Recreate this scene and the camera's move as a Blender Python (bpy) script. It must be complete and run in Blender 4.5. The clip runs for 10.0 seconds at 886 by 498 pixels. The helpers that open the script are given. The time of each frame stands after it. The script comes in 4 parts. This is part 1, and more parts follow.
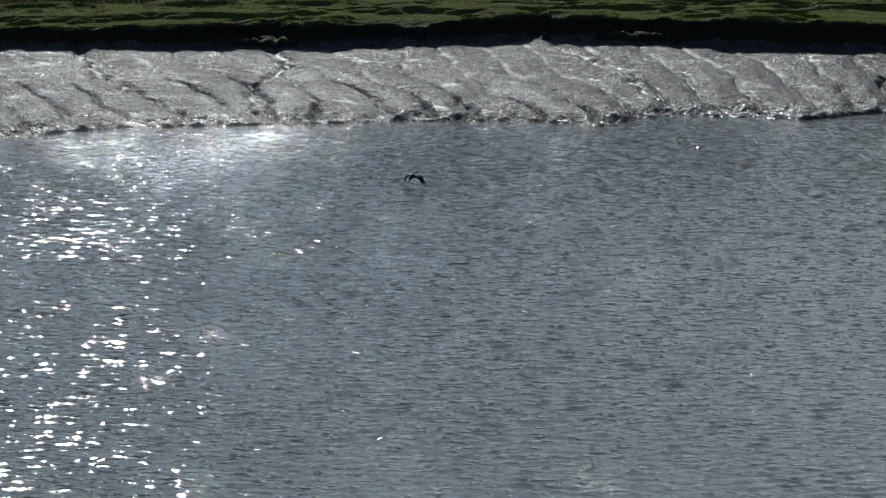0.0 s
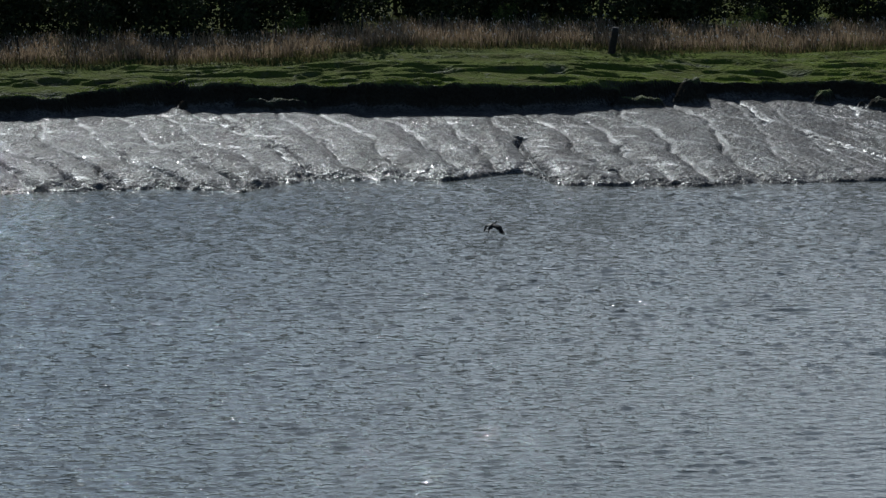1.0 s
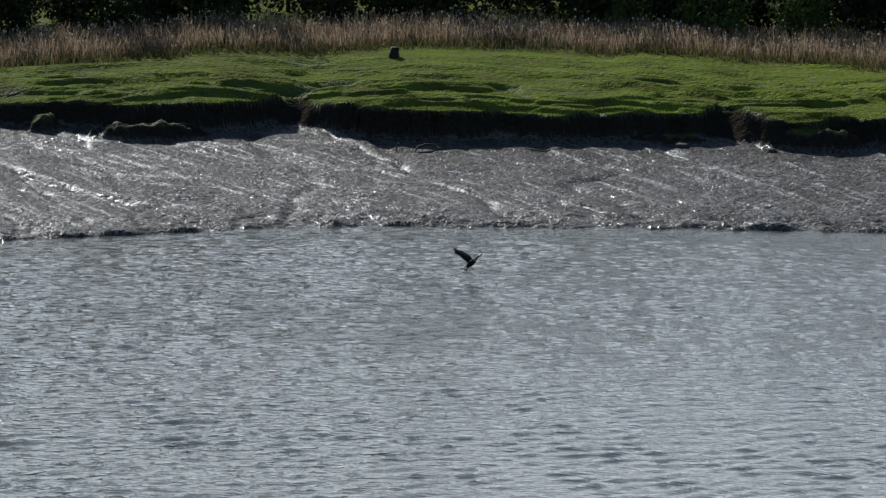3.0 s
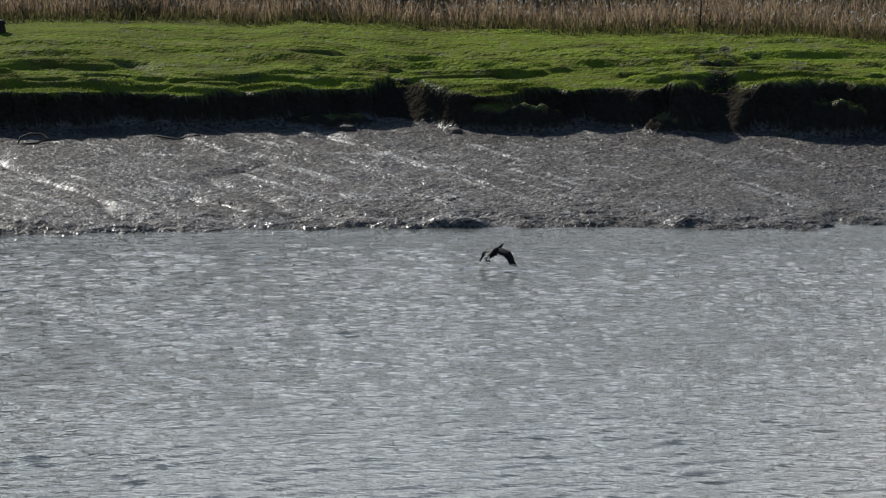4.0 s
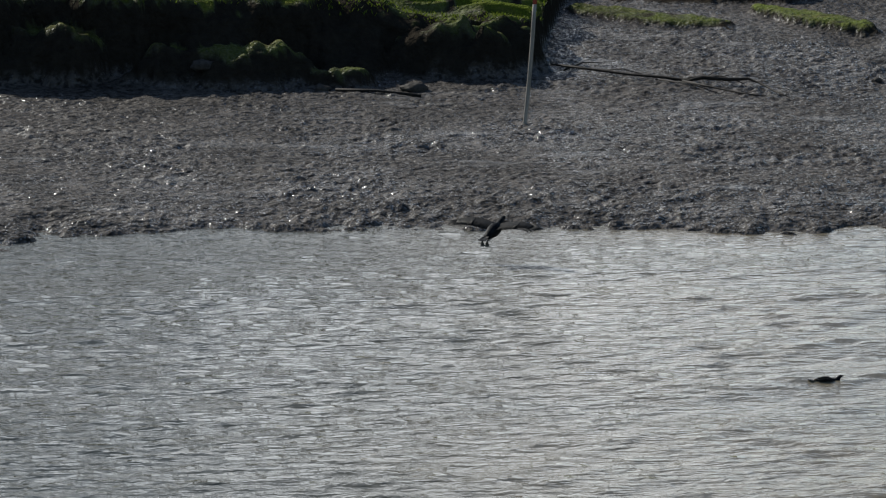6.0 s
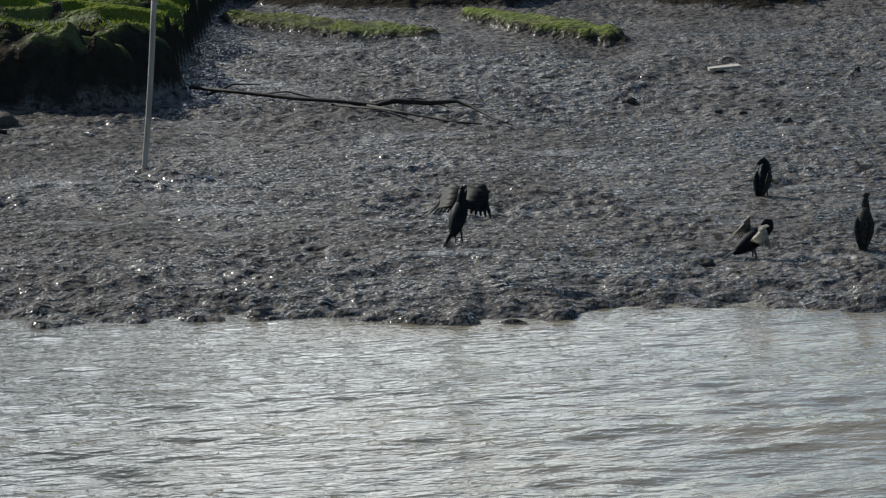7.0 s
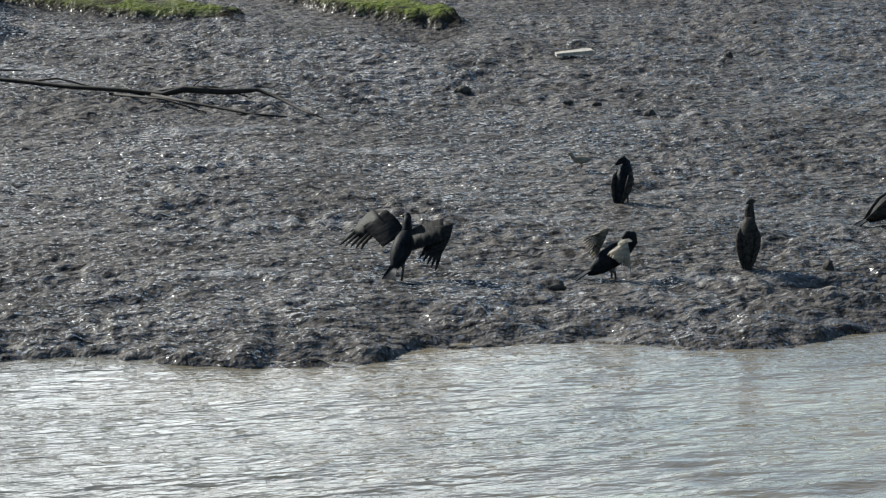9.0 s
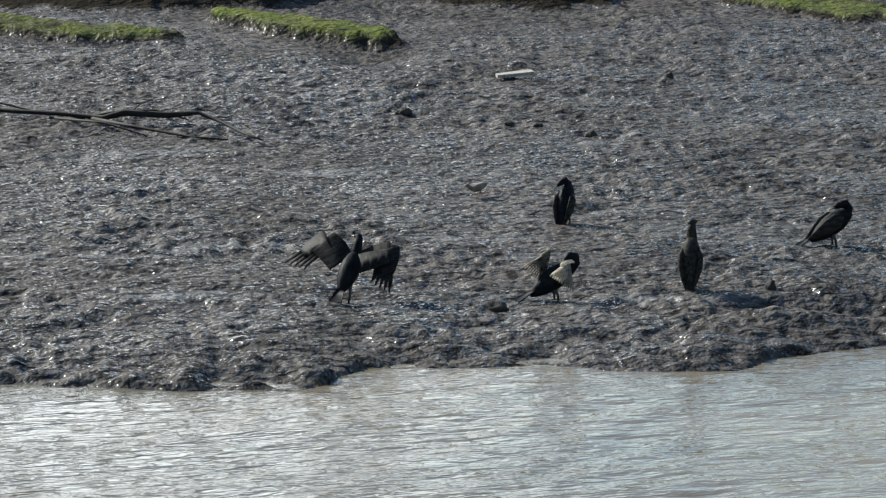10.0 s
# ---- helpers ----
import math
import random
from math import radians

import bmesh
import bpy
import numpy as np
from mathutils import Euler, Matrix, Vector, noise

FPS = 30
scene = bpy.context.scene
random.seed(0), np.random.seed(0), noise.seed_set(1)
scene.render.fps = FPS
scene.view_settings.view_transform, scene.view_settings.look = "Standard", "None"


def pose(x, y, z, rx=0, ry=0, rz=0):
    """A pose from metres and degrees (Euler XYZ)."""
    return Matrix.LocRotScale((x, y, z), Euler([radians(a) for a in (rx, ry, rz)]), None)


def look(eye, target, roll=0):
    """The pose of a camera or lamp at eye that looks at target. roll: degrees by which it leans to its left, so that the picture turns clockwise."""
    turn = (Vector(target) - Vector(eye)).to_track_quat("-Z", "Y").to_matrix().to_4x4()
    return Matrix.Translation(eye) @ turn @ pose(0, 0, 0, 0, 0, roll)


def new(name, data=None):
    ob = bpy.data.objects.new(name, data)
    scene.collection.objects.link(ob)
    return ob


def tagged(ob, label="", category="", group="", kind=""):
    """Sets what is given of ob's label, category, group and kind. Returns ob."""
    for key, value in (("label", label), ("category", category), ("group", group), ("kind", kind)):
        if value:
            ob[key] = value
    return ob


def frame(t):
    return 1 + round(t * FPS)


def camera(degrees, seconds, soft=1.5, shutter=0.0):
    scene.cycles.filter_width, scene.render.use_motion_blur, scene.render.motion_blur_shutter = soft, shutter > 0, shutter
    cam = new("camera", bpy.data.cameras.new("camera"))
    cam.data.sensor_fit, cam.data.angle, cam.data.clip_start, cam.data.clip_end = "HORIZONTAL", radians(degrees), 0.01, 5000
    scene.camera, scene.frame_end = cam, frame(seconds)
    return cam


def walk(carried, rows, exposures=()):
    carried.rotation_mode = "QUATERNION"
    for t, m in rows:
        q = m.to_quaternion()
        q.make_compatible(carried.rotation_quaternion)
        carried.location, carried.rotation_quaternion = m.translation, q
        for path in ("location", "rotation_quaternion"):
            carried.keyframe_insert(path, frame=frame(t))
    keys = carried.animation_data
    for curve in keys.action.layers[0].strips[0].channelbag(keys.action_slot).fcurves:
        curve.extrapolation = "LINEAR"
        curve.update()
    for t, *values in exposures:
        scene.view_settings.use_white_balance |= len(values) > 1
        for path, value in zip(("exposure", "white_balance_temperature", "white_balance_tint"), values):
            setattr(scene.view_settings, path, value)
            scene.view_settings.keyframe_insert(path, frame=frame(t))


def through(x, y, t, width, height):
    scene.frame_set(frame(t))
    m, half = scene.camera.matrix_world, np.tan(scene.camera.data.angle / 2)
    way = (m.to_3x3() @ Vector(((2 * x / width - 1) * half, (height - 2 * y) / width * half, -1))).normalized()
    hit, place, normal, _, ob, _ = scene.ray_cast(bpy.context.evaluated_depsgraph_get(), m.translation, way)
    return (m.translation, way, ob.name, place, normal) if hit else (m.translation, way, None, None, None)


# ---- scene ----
EXPOSURES = ((0.0, -0.05, 5900, 5), (1.0, 0.1, 5750, 5), (2.5, 0.45, 5850, 6), (4.5, 0.7, 6350, 8), (5.3, 0.62, 6350, 8), (6.2, 0.42, 6300, 7), (7.5, 0.95, 6250, 5), (10.0, 1.13, 6250, 5))
FOV = 14.0
# seconds, eye x y z, bearing, tilt, lean
PATH = (
    (0.0, 30.29, -43.26, 33.79, -37.759, -12.394, -0.454),
    (0.5, 30.50, -45.62, 33.67, -34.887, -11.592, -1.321),
    (1.0, 29.03, -43.98, 33.10, -31.543, -11.208, -0.736),
    (1.5, 25.28, -37.89, 31.25, -28.554, -10.533, -0.409),
    (2.0, 18.46, -24.13, 28.78, -26.027, -10.513, 0.145),
    (2.5, 12.08, -9.40, 26.16, -22.446, -10.569, 0.685),
    (2.7, 10.03, -3.88, 25.11, -21.070, -10.462, 0.604),
    (3.8, 0.93, 27.46, 19.23, -15.722, -10.162, 0.184),
    (4.0, 0.62, 31.77, 18.36, -14.582, -10.140, -0.186),
    (4.5, -1.54, 43.24, 16.56, -11.028, -10.236, 0.004),
    (5.0, -3.14, 54.60, 14.45, -9.062, -10.099, -0.082),
    (5.5, -4.54, 65.75, 12.67, -5.957, -10.182, 0.126),
    (6.0, -4.86, 80.00, 10.46, -3.265, -10.313, 0.333),
    (6.2, -4.84, 85.67, 9.62, -2.110, -10.092, 0.387),
    (7.3, -3.63, 103.00, 7.00, 1.503, -9.530, -0.192),
    (7.5, -3.42, 105.33, 6.65, 1.615, -9.688, -0.117),
    (8.0, -3.30, 107.91, 6.22, 2.424, -9.762, 0.085),
    (8.5, -3.29, 107.83, 6.28, 2.767, -9.700, 0.199),
    (9.0, -3.30, 107.86, 6.26, 3.583, -9.450, 0.320),
    (9.5, -3.31, 107.89, 6.26, 4.017, -9.199, 0.164),
    (10.0, -3.31, 107.91, 6.25, 4.533, -9.094, 0.140),
)


def aim(x, y, z, bearing, tilt, lean):
    a, e = radians(bearing), radians(tilt)
    eye = Vector((x, y, z))
    return look(eye, eye + Vector((math.sin(a) * math.cos(e), math.cos(a) * math.cos(e), math.sin(e))), lean)


cam = camera(FOV, 10.0, soft=1.3)
walk(cam, [(row[0], aim(*row[1:])) for row in PATH], EXPOSURES)

# ---------------------------------------------------------------- light
SUN_BEARING, SUN_HEIGHT = -45.0, 31.0
CLOUD_DRIFT = (0.35, 0.1, 0.0)
world = bpy.data.worlds.new("sky")
scene.world = world
world.use_nodes = True
wn = world.node_tree.nodes
sky = wn.new("ShaderNodeTexSky")
sky.sky_type, sky.sun_disc = "NISHITA", False
sky.sun_elevation, sky.sun_rotation = radians(SUN_HEIGHT), radians(SUN_BEARING)
sky.air_density, sky.dust_density, sky.ozone_density = 1.0, 0.3, 1.5
# broken fair-weather cloud, piling up towards the horizon all round
wl = world.node_tree.links
view = wn.new("ShaderNodeTexCoord")
flat = wn.new("ShaderNodeMapping")
flat.inputs["Scale"].default_value = (1.0, 1.0, 2.4)
flat.inputs["Location"].default_value = CLOUD_DRIFT
cloud = wn.new("ShaderNodeTexNoise")
cloud.inputs["Scale"].default_value, cloud.inputs["Detail"].default_value, cloud.inputs["Roughness"].default_value = 1.6, 6.0, 0.55
height = wn.new("ShaderNodeSeparateXYZ")
haze = wn.new("ShaderNodeMapRange")
haze.inputs["From Min"].default_value, haze.inputs["From Max"].default_value = 0.0, 0.75
haze.inputs["To Min"].default_value, haze.inputs["To Max"].default_value = 0.06, -0.12
both = wn.new("ShaderNodeMath")
# a front stands over one half of the sky and clears towards the sun
front = wn.new("ShaderNodeVectorMath")
front.operation = "DOT_PRODUCT"
front.inputs[1].default_value = (0.77, 0.64, 0.0)
bank = wn.new("ShaderNodeMath")
bank.operation, bank.inputs[1].default_value, bank.inputs[2].default_value = "MULTIPLY_ADD", 0.38, -0.125
whole = wn.new("ShaderNodeMath")
thin = wn.new("ShaderNodeMath")
thin.operation = "MINIMUM"
clearing = wn.new("ShaderNodeMath")
clearing.operation, clearing.inputs[1].default_value, clearing.inputs[2].default_value = "MULTIPLY_ADD", -1.6, 0.085
cover = wn.new("ShaderNodeValToRGB")
cover.color_ramp.elements[0].position, cover.color_ramp.elements[1].position = 0.46, 0.66
mixed = wn.new("ShaderNodeMix")
mixed.data_type = "RGBA"
mixed.inputs[7].default_value = (15.0, 15.0, 15.3, 1)
wl.new(view.outputs["Generated"], flat.inputs["Vector"])
wl.new(view.outputs["Generated"], height.inputs[0])
wl.new(flat.outputs[0], cloud.inputs["Vector"])
wl.new(height.outputs["Z"], haze.inputs["Value"])
wl.new(cloud.outputs["Fac"], both.inputs[0])
wl.new(haze.outputs[0], both.inputs[1])
wl.new(view.outputs["Generated"], front.inputs[0])
wl.new(front.outputs["Value"], bank.inputs[0])
wl.new(both.outputs[0], whole.inputs[0])
wl.new(bank.outputs[0], thin.inputs[0])
wl.new(height.outputs["X"], clearing.inputs[0])
wl.new(clearing.outputs[0], thin.inputs[1])
wl.new(thin.outputs[0], whole.inputs[1])
wl.new(whole.outputs[0], cover.inputs[0])
wl.new(cover.outputs[0], mixed.inputs[0])
wl.new(sky.outputs[0], mixed.inputs[6])
wl.new(mixed.outputs[2], wn["Background"].inputs[0])
wn["Background"].inputs[1].default_value = 0.078
sun_data = bpy.data.lights.new("sun", "SUN")
sun_data.energy, sun_data.angle, sun_data.color = 5.0, radians(0.55), (1.0, 0.95, 0.87)
sun = new("sun", sun_data)
sb, sh = radians(SUN_BEARING), radians(SUN_HEIGHT)
sun.matrix_world = look((0, 0, 80), (-math.sin(sb) * math.cos(sh), -math.cos(sb) * math.cos(sh), 80 - math.sin(sh)))

R0 = 150.0


def lattice(ix, iy, seed):
    h = (ix.astype(np.int64) * 374761393 + iy.astype(np.int64) * 668265263 + seed * 1274126177) & 0x7FFFFFFF
    h = ((h ^ (h >> 13)) * 1274126177) & 0x7FFFFFFF
    return ((h ^ (h >> 16)) & 0xFFFF) / 32767.5 - 1.0


def vnoise(x, y, seed=0):
    """Smooth noise in -1..1 on arrays."""
    x, y = np.broadcast_arrays(np.asarray(x, float), np.asarray(y, float))
    ix, iy = np.floor(x), np.floor(y)
    fx, fy = x - ix, y - iy
    fx, fy = fx * fx * (3 - 2 * fx), fy * fy * (3 - 2 * fy)
    a, b = lattice(ix, iy, seed), lattice(ix + 1, iy, seed)
    c, d = lattice(ix, iy + 1, seed), lattice(ix + 1, iy + 1, seed)
    return (a + (b - a) * fx) * (1 - fy) + (c + (d - c) * fx) * fy


def fbm(x, y, seed=0, octaves=3):
    total, amp = 0.0, 0.6
    for k in range(octaves):
        total = total + amp * vnoise(x * 2.03 ** k + 17.3 * k, y * 2.03 ** k - 9.1 * k, seed + k)
        amp *= 0.5
    return total


def smooth(a, b, x):
    t = np.clip((x - a) / (b - a), 0, 1)
    return t * t * (3 - 2 * t)


WATERLINE = ((-180, 134), (-48.6, 130.7), (-46.5, 132), (-43, 131.8), (-37, 132.2), (-35.3, 130.5), (-33.8, 133.6), (-30.8, 132.8), (-29, 135), (-28, 131),
             (-24.9, 131), (-22, 132.7), (-20, 134.4), (-17.5, 135.8), (-14.2, 136.2), (-11.9, 137), (-9.4, 137.5), (-6.3, 137.6), (-6.1, 138.7), (-3.7, 139.4),
             (-2, 139.8), (-1.1, 139.5), (-0.95, 139.4), (-0.77, 139.6), (-0.62, 140.3), (0.16, 140.4), (0.46, 140), (0.78, 140), (1.04, 140.7), (1.41, 141.1), (180, 143))
CLIFF = ((-180, 155), (-47.9, 155), (-46, 153.5), (-42.4, 152.8), (-40.3, 152.4), (-37, 153.6), (-34.3, 153.6), (-31.9, 151.5), (-29.3, 151.4), (-27.1, 153), (-25.4, 155), (-23.5, 156),
         (-21.5, 154.9), (-20.6, 154.6), (-18.7, 156.3), (-17.5, 153.7), (-16.2, 153.2), (-14.6, 154), (-12, 154.9), (-11, 154), (-7.7, 154), (-5.5, 153.7), (-4.4, 153.8), (-3.5, 155.4), (-2.4, 156.4))
EDGE = ((-180, 1.9), (-48, 1.9), (-41, 2.0), (-36, 2.05), (-32, 2.2), (-29, 2.1), (-27, 1.9), (-25.5, 1.78), (-23.4, 1.58), (-21.8, 1.75), (-20.4, 2.0), (-18.4, 1.7), (-17, 2.0),
        (-15.5, 1.9), (-14, 1.8), (-13.5, 1.92), (-12.1, 1.75), (-11, 1.75), (-9.6, 1.9), (-8, 2.05), (-6.5, 2.1), (-5.2, 2.0), (-4, 2.0), (-3.4, 1.8), (-2.6, 1.55), (180, 1.5))
REEDS = ((-180, 163), (-40, 162.7), (-35.5, 160.5), (-31.9, 163.5), (-27.3, 164.7), (-22, 166.2), (-18.5, 170.5), (-15.9, 170.8), (-12.7, 170), (-10.2, 168.4), (-7.2, 166.4), (-5.9, 164.5), (-3.5, 163), (180, 163))
# slumped blocks at the foot of the cliff: bearing, metres in front of it, half length, half depth, height
SLUMPS = ((-34.2, 1.0, 3.4, 0.7, 0.55), (-25.55, 1.0, 1.0, 0.9, 1.15), (-20.95, 1.3, 2.6, 0.9, 0.65), (-22.7, 0.4, 1.0, 0.7, 0.6), (-26.7, 0.9, 1.6, 0.7, 0.45),
          (-42.5, 0.6, 2.2, 0.7, 0.5), (-10.4, 0.15, 2.2, 0.8, 0.8), (-8.4, 0.3, 1.3, 0.8, 0.5), (-6.3, 0.05, 1.5, 0.9, 1.05), (-5.1, 0.35, 2.2, 0.9, 0.7), (-3.2, 0.5, 1.7, 1.0, 0.95), (-4.2, 0.9, 0.8, 0.5, 0.35), (-12.8, 0.3, 1.6, 0.6, 0.4))
# turf islands on the open mud: bearing, distance, half length, half depth, height, slope of the long axis
ISLES = ((-1.75, 162.2, 2.1, 0.8, 0.13, -0.65), (-0.40, 162.0, 1.35, 0.8, 0.18, -0.95), (2.4, 164.4, 1.9, 1.6, 0.12, -1.4))

# wet runnels down the mud: bearing and distance along each, then half width and depth
CREEKS = ((((-36.5, 153.5), (-34.9, 144.0), (-33.8, 134.5)), 0.32, 0.22), (((-42.3, 152.5), (-42.0, 146.3), (-42.9, 141.4), (-43.1, 133.0)), 0.32, 0.22), (((-46.6, 154.0), (-46.1, 144.6), (-45.7, 139.5)), 0.28, 0.2),
          (((-24.7, 155.0), (-24.0, 150.9), (-23.7, 147.0)), 0.22, 0.16), (((-18.75, 157.0), (-17.8, 152.9), (-16.7, 147.2)), 0.22, 0.16), (((-22.8, 145.0), (-22.2, 142.2), (-21.6, 140.7), (-20.95, 138.9)), 0.3, 0.18),
          (((-22.45, 156.0), (-21.8, 150.5)), 0.14, 0.1), (((-14.4, 141.7), (-13.5, 139.0)), 0.3, 0.18), (((-12.05, 158.0), (-11.4, 154.0)), 0.25, 0.15), (((-7.9, 157.0), (-7.5, 154.4)), 0.22, 0.15), (((-26.8, 141.0), (-26.5, 135.0)), 0.3, 0.18))
# where runnels cut back into the cliff: bearing, half width in degrees, depth
NOTCHES = ((-11.95, 0.34, 1.5), (-7.8, 0.34, 1.2), (-18.75, 0.32, 1.2), (-36.6, 0.3, 1.0), (-42.35, 0.28, 0.9), (-4.1, 0.3, 0.8))


def table(rows, az):
    return np.interp(az, [p[0] for p in rows], [p[1] for p in rows])


def shore(az):
    s = np.radians(az) * R0
    return table(WATERLINE, az) + 0.35 * fbm(s / 3.1, s * 0, 5) + 0.14 * fbm(s / 0.55, s * 0, 6)


def notch(az):
    """1 in the middle of a gully through the cliff, 0 away from it."""
    m = az * 0.0
    for a0, half, deep in NOTCHES:
        m = np.maximum(m, np.exp(-((az - a0) / half) ** 2))
    return m


def cliff(az):
    s = np.radians(az) * R0
    r = table(CLIFF, az) + (0.75 + 0.5 * smooth(-13, -9, az)) * fbm(s / 2.4, s * 0, 11) + 0.32 * fbm(s / 0.6, s * 0, 12)
    for a0, half, deep in NOTCHES:
        r = r + deep * np.exp(-((az - a0) / half) ** 2)
    return r + smooth(-2.75, -2.28, az) * 9.5


def terrain(az, r):
    """Height of the ground and how much of it is turf (0..1), by bearing in degrees and distance."""
    s = np.radians(az) * R0
    rw, rb = shore(az), cliff(az)
    t = r - rw
    left = 1 - smooth(-27, -20, az)
    up = np.maximum(t, 0)
    slump_edge = smooth(-16, -10, az)
    near = smooth(-8, -5, az)
    mud = (0.12 + 0.24 * left - 0.03 * near) * (1 - np.exp(-up / (0.6 + 0.6 * left))) + 0.50 * np.minimum(up / (155 - rw), 1) + 0.045 * np.maximum(r - 155, 0)
    mud = np.where(t > 0, mud, np.maximum(0.3 * t, -0.9))
    # drainage rills slanting down to the water
    q = s / 2.9 + 0.30 * (r - 144) / 2.9 + 0.38 * vnoise(s / 5.0, r / 6.0, 21) + 0.10 * vnoise(s / 0.9, r / 1.3, 22)
    f = q - np.floor(q)
    groove = np.exp(-((f - 0.5) / (0.05 + 0.05 * np.exp(-up / 3.0))) ** 2)
    deep = np.maximum(0.0, 0.35 + 0.75 * vnoise(np.floor(q) * 3.7, up / 9.0, 23))
    bell = smooth(0.0, 1.5, t) * (1 - 0.75 * smooth(8, 15, t))
    mud = mud - (0.15 + 0.36 * deep) * groove * left * bell + 0.36 * left * (np.abs(f - 0.5) - 0.25) * bell
    q2 = s / 6.5 + 0.33 * (r - 144) / 6.5 + 0.4 * vnoise(s / 3.0, r / 4.0, 24)
    f2 = q2 - np.floor(q2)
    mud = mud - 0.13 * np.exp(-((f2 - 0.5) / 0.06) ** 2) * smooth(-24, -20, az) * (1 - smooth(-14, -11, az)) * smooth(0, 1.5, t)
    lip = np.exp(-up / 2.2) * (t > 0)
    mud = mud + lip * ((0.16 + 0.08 * left - 0.08 * near) * fbm(s / 0.9, r / 0.8, 31, 4) + 0.05 * near * vnoise(s / 0.3, r / 0.3, 32))
    mud = mud + slump_edge * (1 - 0.6 * near) * np.exp(-up / 2.6) * (t > 0.15) * 0.13 * fbm(s / 1.1, r / 0.5, 48, 3)
    crumb = 0.05 * (1 - near) * (np.abs(fbm(s / 0.8, r / 0.9, 36, 3)) - 0.2) + (0.045 - 0.025 * near) * fbm(s / 0.42, r / 0.5, 33, 3)
    crumb = crumb + near * (0.046 * vnoise(s / 0.13, r / 0.17, 34) * (0.6 + 0.6 * vnoise(s / 0.5, r / 0.6, 39)) + 0.045 * (np.abs(vnoise(s / 0.24, r / 0.26, 37)) - 0.4))
    # lumpy lip and long slanting drag lines on the open stretch
    open_mud = smooth(-27, -20, az) * (1 - near)
    crumb = crumb + np.exp(-up / 3.0) * (0.17 * (1 - near) * (np.abs(fbm(s / 0.45, r / 0.5, 42, 2)) - 0.15) + 0.16 * open_mud * fbm(s / 0.8, r / 0.9, 44, 2))
    drag = vnoise((1.5 * s + r) / 0.30, (s - 1.5 * r) / 12.0, 45) + 0.35 * vnoise(s / 0.9, r / 0.9, 46)
    drag = smooth(0.45, 0.85, drag) * open_mud * smooth(2.0, 4.5, up) * smooth(0, 1.5, rb - r)
    crumb = crumb + 0.03 * drag
    flat = 0.45 + 0.55 * smooth(-0.25, 0.3, fbm(s / 1.8, r / 2.4, 38, 2))
    mud = mud + np.where(t > 0, crumb * flat, 0)
    wet = s * 0 + r * 0
    for line, half, deep in CREEKS:
        for (a0, r0), (a1, r1) in zip(line, line[1:]):
            u0, u1 = math.radians(a0) * R0, math.radians(a1) * R0
            k = np.clip(((s - u0) * (u1 - u0) + (r - r0) * (r1 - r0)) / ((u1 - u0) ** 2 + (r1 - r0) ** 2), 0, 1)
            wander = 0.35 * vnoise(r / 1.1, r * 0, 63)
            d = np.hypot(s - u0 - k * (u1 - u0) + wander, r - r0 - k * (r1 - r0))
            cut = np.exp(-(d / (half * (0.8 + 0.5 * vnoise(s / 0.8, r / 0.8, 64)))) ** 2)
            mud = mud - deep * cut * (t > 0.1)
            wet = np.maximum(wet, smooth(0.45, 0.8, cut) * (0.55 + 0.6 * vnoise(s / 0.5, r / 0.6, 65)))
    rim = np.exp(-((f - 0.56) / 0.045) ** 2)
    trickle = rim * (0.25 + 1.4 * deep) * left * smooth(0.0, 1.0, t) * (0.6 + 0.8 * vnoise(s / 0.7, r / 0.9, 67))
    wet = np.clip(np.maximum(np.maximum(wet * (1 - 0.45 * left), 0.4 * drag), 0.5 * trickle), 0, 1)
    mud = mud + 0.05 * fbm(s / 2.2, r / 2.2, 35) * smooth(0, 2, t)
    slack = smooth(-14, -9, az) * smooth(-0.1, 0.5, fbm(s / 1.7, s * 0, 40))
    ramp = smooth(0.25, 0.9, notch(az))
    mossy = smooth(-9.5, -7.5, az) * smooth(-0.35, 0.25, fbm(s / 1.1, s * 0 + 2.0, 68)) * (az < 4)
    c = smooth(0.0, 0.42 + 1.3 * slack + 2.6 * ramp + 1.2 * mossy, r - rb + 0.9 * slack + 1.5 * ramp + 1.0 * mossy + 0.3 * mossy * fbm(s / 0.5, r / 0.4, 69) + 0.35 * ramp * fbm(s / 0.5, r / 0.6, 54))
    edge = table(EDGE, az) + 0.05 * vnoise(s / 2.0, s * 0, 41)
    inland = np.maximum(r - rb, 0)
    rough_edge = 1 - 0.75 * smooth(5, 12, inland)
    n1 = fbm(s / 3.6, r / 1.0, 43, 3)
    hum = n1 + 0.9 * smooth(-0.05, 0.08, n1) - 0.45 + 0.5 * smooth(0.22, 0.3, n1)
    gully = smooth(0.30, 0.62, fbm(s / 3.4 + 3, r / 1.5, 47, 2)) * (1 - smooth(6, 12, inland))
    top = edge + 0.03 * np.minimum(inland, 14) + 0.01 * np.minimum(inland, 60) + 0.15 * hum * rough_edge * smooth(0.0, 0.7, inland) - 0.30 * gully
    top = top + 0.02 * np.maximum(r - 185, 0) * smooth(185, 230, r)
    foot = 0.35 * np.exp(-np.maximum(rb - r, 0) / 0.35) * (0.5 + 0.5 * fbm(s / 0.9, r / 0.6, 49)) * (az < -2.3)
    z = (mud + foot) * (1 - c) + top * c
    # bare faces, which get an earth colour darkened for their shade
    earth = smooth(0.02, 0.10, c) * (az < 4) * (r < 175) * (inland < 15) * (r > 100)
    jut = -0.30 * smooth(0.55, 0.95, c) * np.exp(-np.maximum(inland - 0.3, 0) / 0.35) * (0.6 + 0.8 * vnoise(s / 0.5, s * 0, 52))
